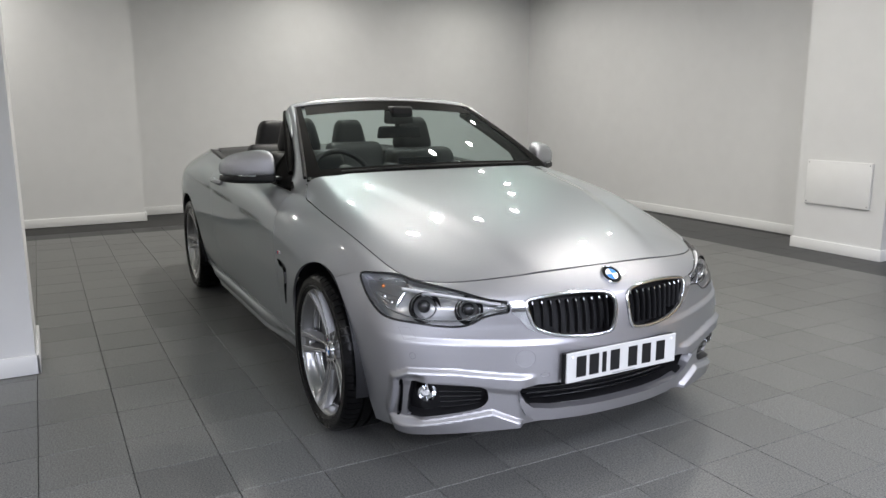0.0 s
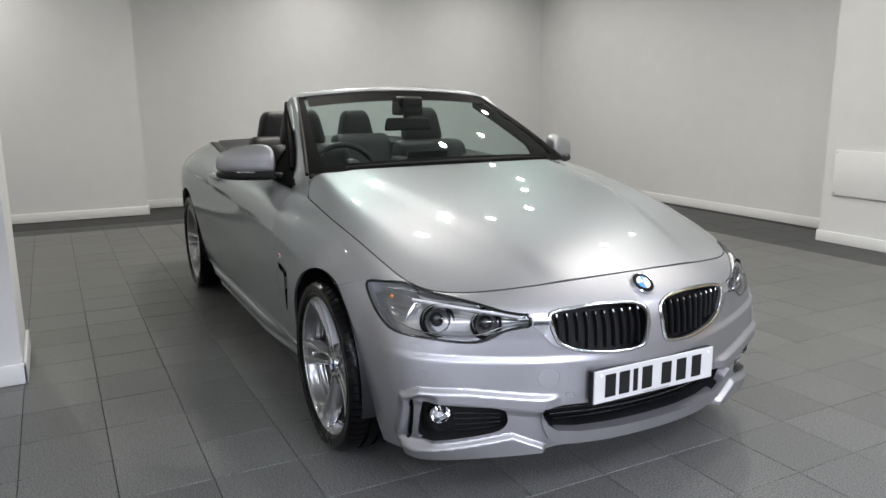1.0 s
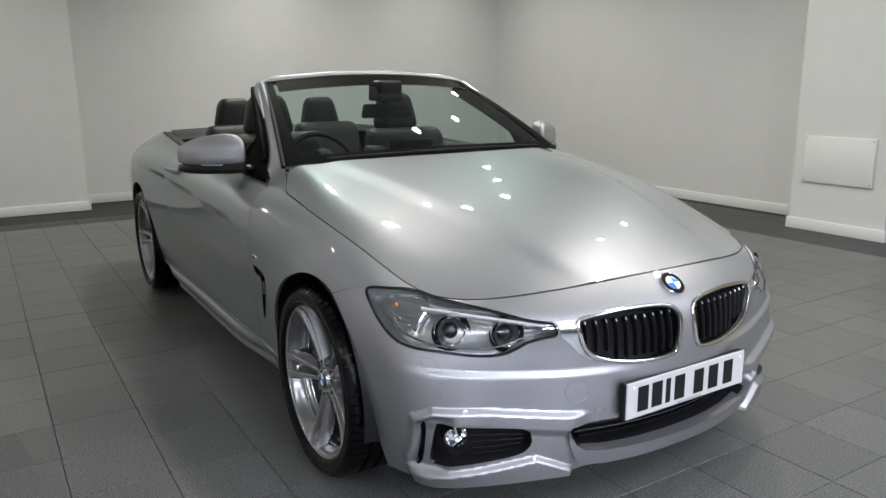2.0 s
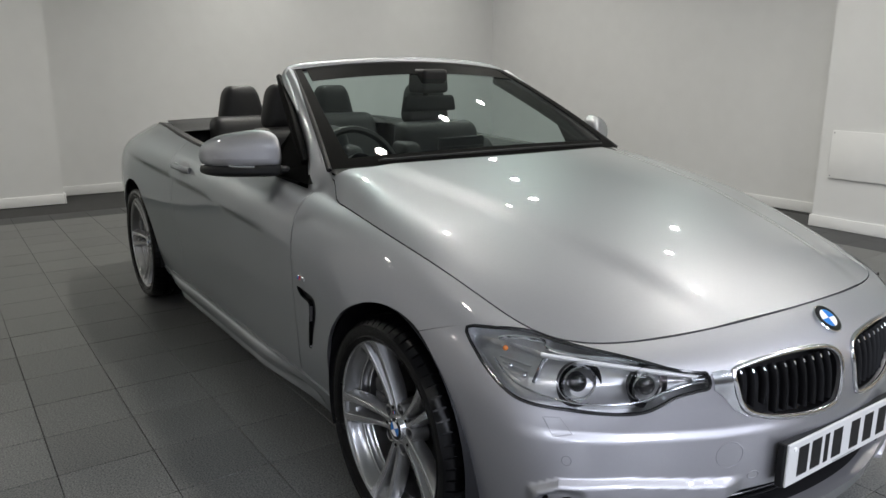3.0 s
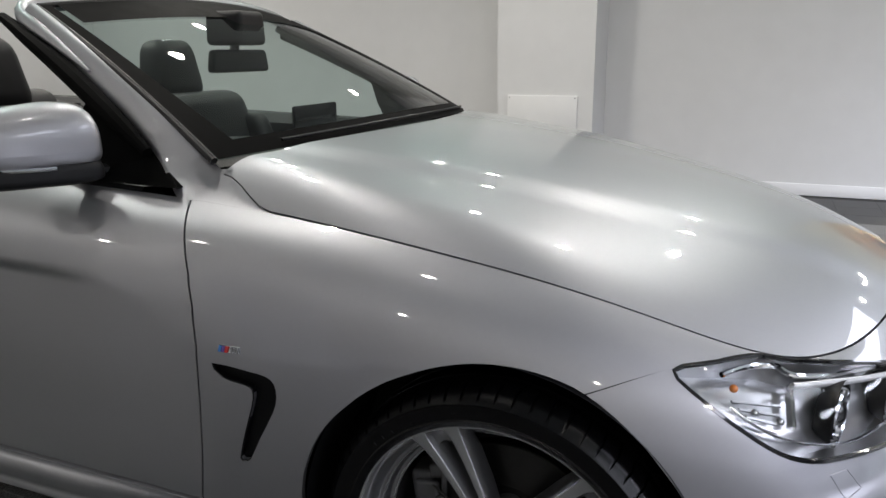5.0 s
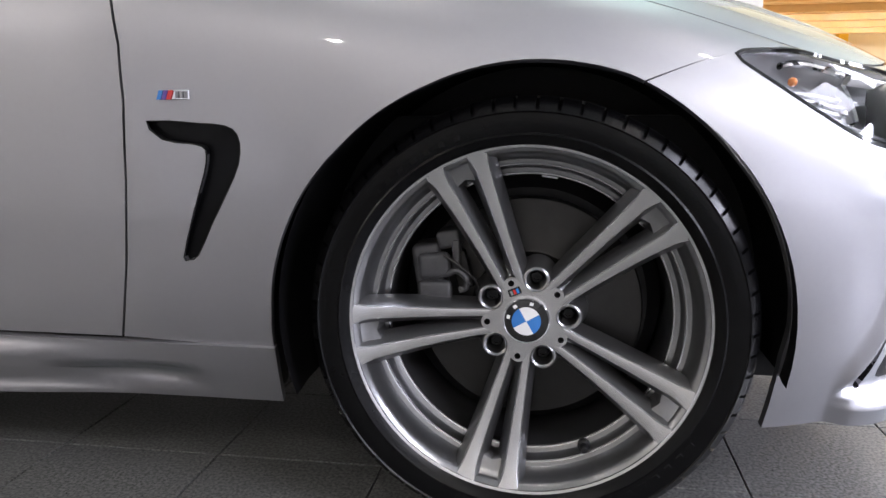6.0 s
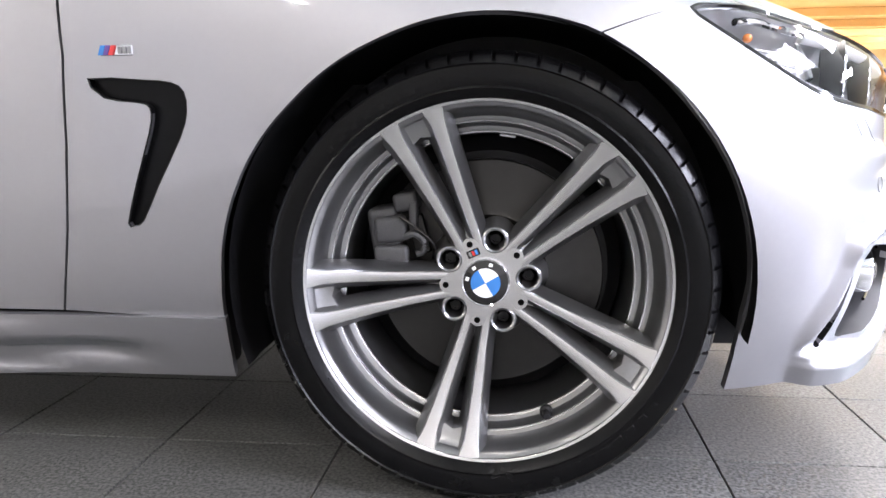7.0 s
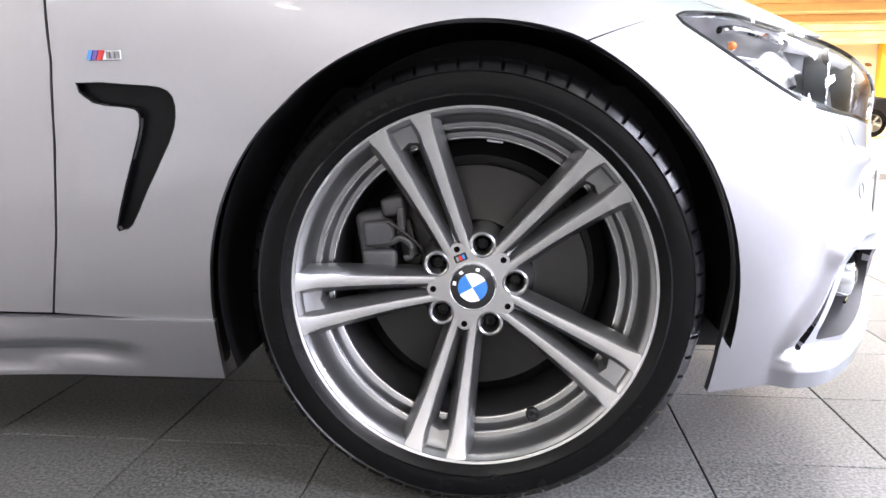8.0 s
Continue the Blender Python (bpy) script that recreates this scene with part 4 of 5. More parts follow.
def wheel(name="wheel"):
    w = part(name, lathe([(0.2555, 0.1050), (0.2510, 0.1010), (0.2480, 0.0960), (0.2450, 0.0820), (0.2410, 0.0700), (0.2370, 0.0640), (0.2310, 0.0625), (0.2285, 0.0600), (0.2275, 0.0500), (0.2230, 0.0440), (0.2160, 0.0420), (0.2130, 0.0390), (0.2120, 0.030), (0.2120, -0.10), (0.236, -0.11), (0.245, -0.10), (0.22, -0.09), (0.225, 0.02)], 120), GREYALLOY, car, "grey and machined alloy wheel with five double spokes")
    part("tyre", tyre_mesh(), RUBBER, w, "black low-profile tyre")
    mark = None
    for a0, a1, rr in ((298, 330, 0.2865), (110, 138, 0.2865)):
        for q in np.arange(a0, a1, 4.6):
            if mark is None:
                mark = part("raised_mark", box(rr - 0.0055, rr + 0.0055, 0.1190, 0.1202, -0.0045, 0.0045, 0.0004, 1), RUBBER, w)
                one_mark = mark
            else:
                mark = new("raised_mark", one_mark.data)
                mark.parent = w
            mark.rotation_euler = (0, -radians(q), 0)
    part("rim_lip", lathe([(0.2555, 0.1050), (0.2560, 0.1072), (0.2590, 0.1090), (0.2625, 0.1095), (0.2640, 0.1075), (0.2640, 0.100), (0.2600, 0.095)], 144), ALLOY, w, "bright machined rim")
    part("inner_ring", lathe([(0.2306, 0.0628), (0.2293, 0.0622), (0.2284, 0.0606)], 96), ALLOY, w)
    part("inner_ring", lathe([(0.2160, 0.0424), (0.2140, 0.0416), (0.2128, 0.0392)], 96), ALLOY, w)
    for k in range(5):
        a = radians(41.5 + 72 * k)
        turn = Matrix.Rotation(-a, 4, "Y")
        for q in (1, -1):
            shape(part("spoke", transform(spoke_mesh(q), turn), [ALLOY, GREYALLOY], w))
        web = bmesh.new()
        rows = [[web.verts.new((r, y, z * s)) for z in (-1, -0.5, 0, 0.5, 1)] for r, y, s in ((0.2215, 0.050, 0.026), (0.2225, 0.074, 0.025), (0.2265, 0.082, 0.026), (0.2380, 0.088, 0.029), (0.2470, 0.094, 0.032), (0.2540, 0.1010, 0.034))]
        for r0 in rows[:3]:
            r0[0].co.x -= 0.018
            r0[4].co.x -= 0.018
            r0[1].co.x -= 0.005
            r0[3].co.x -= 0.005
        for p, r0 in zip(rows, rows[1:]):
            for i in range(4):
                web.faces.new((p[i], p[i + 1], r0[i + 1], r0[i]))
        bmesh.ops.recalc_face_normals(web, faces=web.faces[:])
        part("spoke_web", transform(web, turn), GREYALLOY, w)
        groove = bmesh.new()
        rows = [[groove.verts.new((r, y, z)) for z in (-s, 0, s)] for r, y, s in ((0.060, 0.058, 0.006), (0.085, 0.046, 0.010), (0.105, 0.036, 0.010))]
        for p, r0 in zip(rows, rows[1:]):
            for i in range(2):
                groove.faces.new((p[i], p[i + 1], r0[i + 1], r0[i]))
        part("spoke_groove", transform(groove, turn), GREYALLOY, w)
        b = a + radians(36)
        at = Matrix.Rotation(-b, 4, "Y") @ Matrix.Translation((0.0615, 0, 0))
        part("bolt_seat", transform(lathe([(0.030, 0.020), (0.0245, 0.040), (0.0215, 0.058), (0.0195, 0.0655), (0.0170, 0.0675), (0.0145, 0.0655), (0.0130, 0.045), (0.012, 0.030)], 32), at), GREYALLOY, w)
        part("wheel_bolt", transform(lathe([(0.0135, 0.031), (0.0125, 0.036), (0.0085, 0.040), (0.0085, 0.048), (0.005, 0.049), (0.005, 0.044), (0, 0.044)], 6), at), BLACK, w)
        # no hole is cut: a black disc gives the drain hole's dark inside
        part("drain_hole_disc", transform(lathe([(0.0046, 0.0684), (0.0044, 0.0692), (0, 0.0690)], 18), turn @ Matrix.Translation((0.0590, 0, 0))), FRIT, w)
    outer, holes = hub_mesh()
    hub = transform(flat_plate(outer, holes, 0.0680, 0.030), Matrix.Rotation(-radians(41.5), 4, "Y"))
    shape(part("hub_plate", hub, [ALLOY, GREYALLOY], w))
    cap = part("centre_cap", lathe([(0.0345, 0.066), (0.0345, 0.0755), (0.0335, 0.0770), (0.0325, 0.0765)], 48), CHROME, w, "round cap with black ring and blue and white quarters")
    part("cap_ring", lathe([(0.0325, 0.0767), (0.0215, 0.0782)], 48), GLOSS, w)
    for q in range(4):
        bm = bmesh.new()
        c = bm.verts.new((0, 0.0795, 0))
        rim = [bm.verts.new((0.0215 * math.cos(b), 0.0783, 0.0215 * math.sin(b))) for b in [radians(30 + 90 * q + 9 * j) for j in range(11)]]
        for i in range(10):
            bm.faces.new((c, rim[i + 1], rim[i]))
        part("cap_quarter", bm, BLUE if q % 2 else WHITE, w)
    for q, ang in enumerate((168, 128, 74)):
        b = box(0.0245, 0.0295, 0.0770, 0.0783, -0.0028, 0.0028, 0.0004, 1)
        part("cap_mark", transform(b, Matrix.Rotation(-radians(ang), 4, "Y")), WHITE, w)
    part("valve", transform(lathe([(0.0095, -0.004), (0.0095, 0.004), (0.006, 0.006), (0.0055, 0.020), (0.004, 0.022), (0, 0.022)], 16), Matrix.Rotation(-radians(-66), 4, "Y") @ Matrix.Translation((0.220, 0.052, 0))), BLACK, w)
    tag = part("wheel_emblem", transform(box(-0.0095, 0.0095, 0.0675, 0.0702, -0.0055, 0.0055, 0.001, 1), Matrix.Rotation(-radians(113.5), 4, "Y") @ Matrix.Translation((0.0455, 0, 0)) @ Matrix.Rotation(radians(-90), 4, "Y")), GLOSS, w)
    for k, mt in enumerate((BLUE, RED, SATIN)):
        part("emblem_stripe", transform(box(-0.0068 + 0.0048 * k, -0.0032 + 0.0048 * k, 0.0700, 0.0706, -0.0035, 0.0035), Matrix.Rotation(-radians(113.5), 4, "Y") @ Matrix.Translation((0.0455, 0, 0)) @ Matrix.Rotation(radians(-90), 4, "Y")), mt, w, smooth=False)
    part("balance_weight", transform(box(0.2085, 0.2115, 0.014, 0.028, -0.012, 0.012, 0.001, 1), Matrix.Rotation(-radians(82), 4, "Y")), WHITE, w)
    return w


def brake(name="brake_disc"):
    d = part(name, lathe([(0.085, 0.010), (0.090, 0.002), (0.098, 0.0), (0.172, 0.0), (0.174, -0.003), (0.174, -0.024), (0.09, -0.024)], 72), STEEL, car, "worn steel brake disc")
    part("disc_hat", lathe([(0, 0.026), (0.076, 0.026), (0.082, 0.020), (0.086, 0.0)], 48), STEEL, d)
    part("dust_shield", lathe([(0.03, -0.045), (0.185, -0.045), (0.206, -0.06)], 64), BLACK, d)

    def lump(name, x0, x1, z0, z1, y0, y1, under, r=0.006, turn=0.0, mt=CASTING):
        cx, cz = (x0 + x1) / 2, (z0 + z1) / 2
        return part(name, transform(box(x0 - cx, x1 - cx, y0, y1, z0 - cz, z1 - cz, r, 3), Matrix.Translation((cx, 0, cz)) @ Matrix.Rotation(-radians(turn), 4, "Y")), mt, under)

    c = lump("caliper", -0.176, -0.128, 0.006, 0.104, -0.03, 0.034, d, 0.010, 8)
    c["label"] = "grey cast brake caliper"
    lump("caliper_finger", -0.168, -0.118, 0.052, 0.092, 0.030, 0.046, d, 0.008, 6)
    lump("caliper_finger", -0.170, -0.116, 0.010, 0.048, 0.030, 0.044, d, 0.008, 2)
    lump("caliper_bridge", -0.140, -0.104, 0.098, 0.126, -0.02, 0.038, d, 0.006, 12)
    lump("brake_pad", -0.118, -0.092, 0.030, 0.090, 0.003, 0.016, d, 0.003, 14, STEEL)
    lump("bracket", -0.116, -0.084, -0.004, 0.014, 0.012, 0.034, d, 0.004, 4)
    lump("bracket", -0.116, -0.104, 0.060, 0.112, 0.016, 0.040, d, 0.003, 0)
    hook = [(-0.122, 0.044, 0.060), (-0.108, 0.046, 0.066), (-0.094, 0.046, 0.056), (-0.094, 0.045, 0.040), (-0.104, 0.044, 0.036)]
    part("retaining_clip", tube([tuple(p) for p in spline(hook, 4)], 0.0050, 8), CASTING, d)
    clip = [(-0.128, 0.050, 0.092), (-0.100, 0.050, 0.072), (-0.078, 0.046, 0.050), (-0.074, 0.044, 0.026), (-0.084, 0.040, 0.012)]
    part("spring_clip", tube([tuple(p) for p in spline(clip, 4)], 0.0022, 8), STEEL, d)
    lump("suspension_arm", 0.112, 0.176, -0.040, -0.012, -0.07, -0.02, d, 0.008, -8)
    lump("suspension_arm", 0.060, 0.150, -0.010, 0.014, -0.08, -0.046, d, 0.008, -14)
    return d


WZ = 0.3265
w0, b0 = wheel(), brake()
first = True
for wx in (0.0, -2.81):
    for sg in (-1, 1):
        m = pose(wx - 0.004, sg * 0.775, WZ, 0, 0, 180) if sg < 0 else pose(wx - 0.004, sg * 0.775, WZ)
        flip = Matrix.Diagonal((-1, 1, 1, 1)) if sg < 0 else Matrix.Identity(4)
        for ob in (w0, b0):
            o = ob if first else copy_thing(ob, m)
            o.matrix_basis = m @ flip
        first = False
        ax, az = (ARCH_F if wx == 0 else ARCH_R)
        bm = bmesh.new()
        rows = []
        for ang in np.linspace(-12, 200, 48):
            ca, sa = math.cos(radians(ang)), math.sin(radians(ang))
            rows.append([bm.verts.new((ax + r * ca, sg * yy, az + r * sa)) for r, yy in ((ARCH + 0.004, 0.875), (ARCH + 0.004, 0.855), (ARCH + 0.012, 0.80), (ARCH + 0.012, 0.50), (0.10, 0.48))])
        for a, b in zip(rows, rows[1:]):
            for i in range(4):
                bm.faces.new((a[i], a[i + 1], b[i + 1], b[i]))
        part("arch_liner", bm, BLACK, car)
part("underbody", box(-3.5, 0.5, -0.62, 0.62, 0.17, 0.24, 0.02), BLACK, car)
for sg in (-1, 1):
    part("sill_inner", box(-2.40, -0.42, sg * 0.76 - 0.03, sg * 0.76 + 0.03, 0.165, 0.45, 0.01), BLACK, car)


# ---- windscreen and frame ----
def screen(s, t):
    """s across from -1 to 1, t from the base to the header."""
    b = Vector((float(cowl_x(0.702 * s)) - 0.02, 0.702 * s, 1.005 - 0.028 * s * s))
    h = Vector((-1.235 - 0.06 * s * s, 0.545 * s, 1.340 - 0.035 * s * s))
    p = b.lerp(h, t)
    return p + Vector((0.4, 0, 0.6)) * 0.07 * t * (1 - t)


def grid_mesh(fn, nu, nv, flip=False):
    """A mesh over fn(a, b), a and b from 0 to 1."""
    bm = bmesh.new()
    g = [[bm.verts.new(fn(i / nu, j / nv)) for i in range(nu + 1)] for j in range(nv + 1)]
    for j in range(nv):
        for i in range(nu):
            q = (g[j][i], g[j][i + 1], g[j + 1][i + 1], g[j + 1][i])
            bm.faces.new(q[::-1] if flip else q)
    return bm


shield = part("windscreen", grid_mesh(lambda a, b: screen(2 * a - 1, b), 36, 16), GLASS, car, "tinted windscreen glass")
shield.visible_shadow = False
OUT = Vector((0.5, 0, 0.85)) * 0.003
for sg in (-1, 1):
    part("black_border", grid_mesh(lambda a, b: screen(sg * (1.0 - (0.05 + 0.02 * (1 - b)) * a - 0.03 * a * (1 - b) ** 4), b) + OUT, 3, 16, sg < 0), FRIT, shield)
part("black_border", grid_mesh(lambda a, b: screen(1.84 * a - 0.92, 0.075 * b) + OUT, 36, 2), FRIT, shield)
part("black_border", grid_mesh(lambda a, b: screen(1.84 * a - 0.92, 0.84 + 0.16 * b) + OUT, 36, 2), FRIT, shield)

back = Vector((-0.030, 0, -0.010))
path = [screen(-1.055, t) + back for t in np.linspace(0.55, 0.90, 6)]
path += [screen(-1.05, 0.97) + back, screen(-1.02, 1.025) + back * 0.7] + [screen(s, 1.04) + back * 0.5 for s in np.linspace(-0.95, 0, 14)]
path += [Vector((p.x, -p.y, p.z)) for p in path[-2::-1]]
path = [Vector(p) for p in spline([tuple(p) for p in path], 2)]
part("screen_frame", tube(path, (0.004, 0.0195, 0.0215, 0.0215, 0.0215, 0.0215, 0.0215, 0.0215, 0.0195, 0.004), 14), PAINT, car, "silver windscreen frame and pillars")


def foot_z(x, y):
    """The height of the wing round the pillar's foot."""
    e, z = np.interp(x, BRIM[:, 0], BRIM[:, 1]), np.interp(x, BRIM[:, 0], BRIM[:, 2])
    return float(lid_z(x, y)) if y < e else float(z - 0.45 * (y - e))


def pillar_skin(sg):
    """The painted cheek from the glass edge out to the door's front edge, broad at its foot."""
    line = spline([(-0.04, -0.700, 0.776, 0.905), (0.0, -0.725, 0.764, 0.932), (0.12, -0.81, 0.722, 0.990), (0.3, -0.93, 0.682, 1.058), (0.5, -1.045, 0.652, 1.125), (0.75, -1.175, 0.618, 1.212), (1.0, -1.30, 0.588, 1.293)], 6)

    def at(a, b):
        t = -0.04 + 1.03 * b
        p = screen(sg * 1.0, t)
        q = Vector((float(np.interp(t, line[:, 0], line[:, 1])), sg * float(np.interp(t, line[:, 0], line[:, 2])), float(np.interp(t, line[:, 0], line[:, 3]))))
        k = min(a / 0.9, 1.0)
        out = p.lerp(q, k) + Vector((0.35, sg * 0.35, 0.85)) * 0.019 * math.sin(math.pi * k) ** 0.8 * float(smooth(b / 0.3))
        if a > 0.9:
            out += Vector((-0.004, -sg * 0.010, -0.010)) * float(smooth(b / 0.2))
        hold = 1 - float(smooth(b / 0.14))
        out.z += hold * (foot_z(out.x, abs(out.y)) + 0.0007 - out.z)
        return out
    normals = []
    for j in range(41):
        for i in range(11):
            a, b = i / 10, j / 40
            n = (at(min(a + 0.02, 1), b) - at(max(a - 0.02, 0), b)).cross(at(a, min(b + 0.01, 1)) - at(a, max(b - 0.01, 0))).normalized()
            n = n if n.dot(Vector((0.35, sg * 0.6, 0.7))) > 0 else -n
            if b < 0.16:
                p = at(a, b)
                y, d = abs(p.y), 0.004
                under = Vector((-(float(lid_z(p.x + d, y)) - float(lid_z(p.x - d, y))) / 2 / d, -sg * (float(lid_z(p.x, y)) - float(lid_z(p.x, y - 2 * d))) / 2 / d, 1)).normalized()
                rim = float(np.interp(p.x, BRIM[:, 0], BRIM[:, 1]))
                under = under.lerp(Vector(crest_normal(sg)), min(1.0, max(0.0, (y - rim + 0.046) / 0.046)))
                n = n.lerp(under, 1 - float(smooth(b / 0.16))).normalized()
            normals.append(tuple(n))
    return grid_mesh(at, 10, 40, sg < 0), normals


def crest_normal(sg):
    """How the wing's top edge faces at the door's front edge."""
    return outward(SIDE, np.array([u_df + 0.006]), np.array([TOP]))[0] * (1, sg, 1)


for sg in (-1, 1):
    bm, normals = pillar_skin(sg)
    part("pillar_cheek", bm, PAINT, car, normals=normals)
    part("glass_seal", tube([screen(sg * 1.012, t) for t in np.linspace(0.0, 1.0, 14)], 0.009, 8), BLACK, shield)
    part("pillar_lining", tube([screen(sg * 0.985, t) + Vector((-0.045, 0, -0.035)) for t in np.linspace(0.0, 0.98, 14)], 0.026, 10), BLACK, car, "black inner pillar lining")
    seal = [screen(sg * 1.075, t) + Vector((-0.058, 0, -0.026)) for t in np.linspace(0.12, 1.03, 14)]
    part("pillar_seal", tube(seal, (0.012, 0.022, 0.023, 0.022, 0.020, 0.012), 10), FRIT, car, "black rubber pillar seal")
part("glass_seal", tube([screen(s, 1.008) for s in np.linspace(-1, 1, 24)], 0.007, 8), BLACK, shield)
for sg in (-1, 1):
    sail = [(-0.715, 0.768, 0.926), (-1.01, 0.782, 0.934), (-1.03, 0.755, 1.0), (-1.02, 0.672, 1.11), (-0.93, 0.680, 1.058), (-0.80, 0.712, 0.985)]
    bm = bmesh.new()
    a = [bm.verts.new((x, sg * y, z)) for x, y, z in sail]
    b = [bm.verts.new((x, sg * (y - 0.03), z)) for x, y, z in sail]
    bm.faces.new(a)
    bm.faces.new(b[::-1])
    for i in range(6):
        bm.faces.new((a[i], a[(i + 1) % 6], b[(i + 1) % 6], b[i]))
    bmesh.ops.recalc_face_normals(bm, faces=bm.faces[:])
    part("sail_panel", bm, FRIT, car, "black mirror sail panel", smooth=False)

    # door mirror: silver shell over a black base on a stalk
    def shell(a, b):
        th, ph = a * 2 * math.pi, (b - 0.5) * math.pi
        c = abs(math.cos(ph)) ** (0.66 if ph > 0 else 0.36) * (1 if math.cos(ph) >= 0 else -1)
        ex = 0.085 * c * math.copysign(abs(math.cos(th)) ** 0.8, math.cos(th))
        ez = 0.090 * c * math.copysign(abs(math.sin(th)) ** 0.72, math.sin(th))
        ey = 0.118 * math.copysign(abs(math.sin(ph)) ** 0.75, math.sin(ph))
        ez *= 1.0 - 0.25 * (ey / 0.118) if ez > 0 else 1.0
        if ez < 0:
            ez *= 0.48
        ex = ex if ex > 0 else ex * 0.55
        return (-1.005 + ex - 0.075 * (ey / 0.118), sg * (0.908 + ey), 1.002 + ez)

    mir = part("door_mirror", grid_mesh(shell, 40, 24, sg > 0), PAINT, car, "silver door mirror on a black base")
    base = grid_mesh(lambda a, b: (lambda p: (p[0] * 1.0, p[1], 0.952 + (p[2] - 1.0) * 0.50))(shell(a, b)), 40, 24, sg > 0)
    part("mirror_base", base, BLACK, mir)
    part("mirror_stalk", tube([(-0.93, sg * 0.74, 0.948), (-0.96, sg * 0.82, 0.955), (-1.00, sg * 0.91, 0.962)], 0.028, 10, 0.6), BLACK, mir)
    strip = [(-1.005 + 0.088 - 0.10 * q ** 2 - 0.075 * q, sg * (0.908 + 0.115 * q), 0.974) for q in np.linspace(-0.2, 0.97, 10)]
    part("indicator_strip", tube(strip, 0.0045, 8), CHROME, mir)
    bm = grid_mesh(lambda a, b: (-1.054 - 0.05 * (2 * a - 1), sg * (0.908 + 0.070 * (2 * a - 1)), 1.005 + 0.028 * (2 * b - 1)), 4, 4, sg < 0)
    part("mirror_glass", bm, mat("mirror_glass", (0.85, 0.87, 0.88), 0.02, 1.0, rvary=0.005), mir)

    # door handle; a darker patch on the flat skin stands for the recess's shade
    hu, hv = side(-1.86, 0.868)
    hp = SIDE(hu, hv)[0]
    hand = [(x, sg * (SIDE(*side(x, z))[0][1] + o), z) for x, z, o in ((-1.98, 0.866, 0.004), (-1.955, 0.868, 0.020), (-1.87, 0.868, 0.026), (-1.79, 0.866, 0.020), (-1.765, 0.864, 0.004))]
    dh = part("door_handle", tube([tuple(p) for p in spline(hand, 6)], 0.016, 10, 0.9), PAINT, car, "silver pull handle")
    rec = [(hu + 0.115 * math.cos(q), hv + 0.33 * math.sin(q)) for q in np.linspace(0, 2 * math.pi, 24, endpoint=False)]
    panel("handle_recess_shade", rec, sign=sg, skin=SIDE, material=SEAM, parent=dh, lift=0.0012, hem=0, step=0.012)

# wipers at the foot of the glass
for y0, y1 in ((-0.55, 0.05), (0.0, 0.56)):
    part("wiper", tube([screen(y / 0.702, 0.03) + Vector((0.008, 0, 0.007)) for y in np.linspace(y0, y1, 8)], 0.0036, 8), BLACK, car)
part("cowl_panel", grid_mesh(lambda a, b: Vector((float(cowl_x(1.41 * a - 0.705)) + 0.012 - 0.10 * b, 1.41 * a - 0.705, 0.982 - 0.022 * (2 * a - 1) ** 2 - 0.02 * b)), 24, 3), BLACK, car)

# ---- cabin ----
def pillow(x0, x1, y0, y1, z0, z1, r=0.06, lean=0.0, puff=0.0, slim=0.10):
    """A stuffed block with large round edges, leaning back by lean metres at its top."""
    bm = box(x0, x1, y0, y1, z0, z1)
    bmesh.ops.bevel(bm, geom=bm.edges[:], offset=min(r, 0.48 * (x1 - x0), 0.48 * (y1 - y0), 0.48 * (z1 - z0)), segments=5, profile=0.6, affect="EDGES")
    for v in bm.verts:
        h = (v.co.z - z0) / (z1 - z0)
        w = (v.co.y - (y0 + y1) / 2) / (y1 - y0)
        v.co.x += -lean * h - puff * w * w
        v.co.y = (y0 + y1) / 2 + (v.co.y - (y0 + y1) / 2) * (1.0 - slim * h * h)
    return bm


def seat(x, y, rear=False):
    s = part("seat", pillow(x - 0.02, x + 0.50, y - 0.25, y + 0.25, 0.40, 0.58, 0.07), LEATHER, car, "black leather seat with a headrest")
    wide = 0.24 if rear else 0.26
    part("backrest", pillow(x - 0.07, x + 0.08, y - wide, y + wide, 0.48, 1.05, 0.07, 0.16, 0.0), LEATHER, s)
    if not rear:
        for q in (-1, 1):
            part("bolster", pillow(x - 0.02, x + 0.15, y + q * 0.225 - 0.055, y + q * 0.225 + 0.055, 0.52, 0.96, 0.05, 0.15), LEATHER, s)
    hz = 1.03 if not rear else 1.0
    part("headrest", pillow(x - 0.28, x - 0.165, y - 0.135, y + 0.135, hz, hz + 0.215, 0.055, 0.02, 0.10, 0.38), LEATHER, s)
    for q in (-0.06, 0.06):
        part("headrest_post", tube([(x - 0.20, y + q, 0.99), (x - 0.215, y + q, hz + 0.04)], 0.007, 8), CHROME, s)
    return s


for sg in (-1, 1):
    seat(-1.50, sg * 0.39)
    seat(-2.42, sg * 0.295, True)


def dash(a, b):
    y = 1.36 * a - 0.68
    x = -0.50 - 0.24 * abs(y / 0.66) ** 2.2 * (1 - b) - 0.50 * b
    hood_bump = 0.035 * math.exp(-((y + 0.37) / 0.17) ** 2) * smooth((b - 0.35) / 0.3) * (1 - smooth((b - 0.9) / 0.1))
    return (x, y, 0.965 - 0.02 * b + hood_bump - 0.26 * float(smooth((b - 0.86) / 0.14)) - 0.02 * abs(y / 0.68) ** 3)


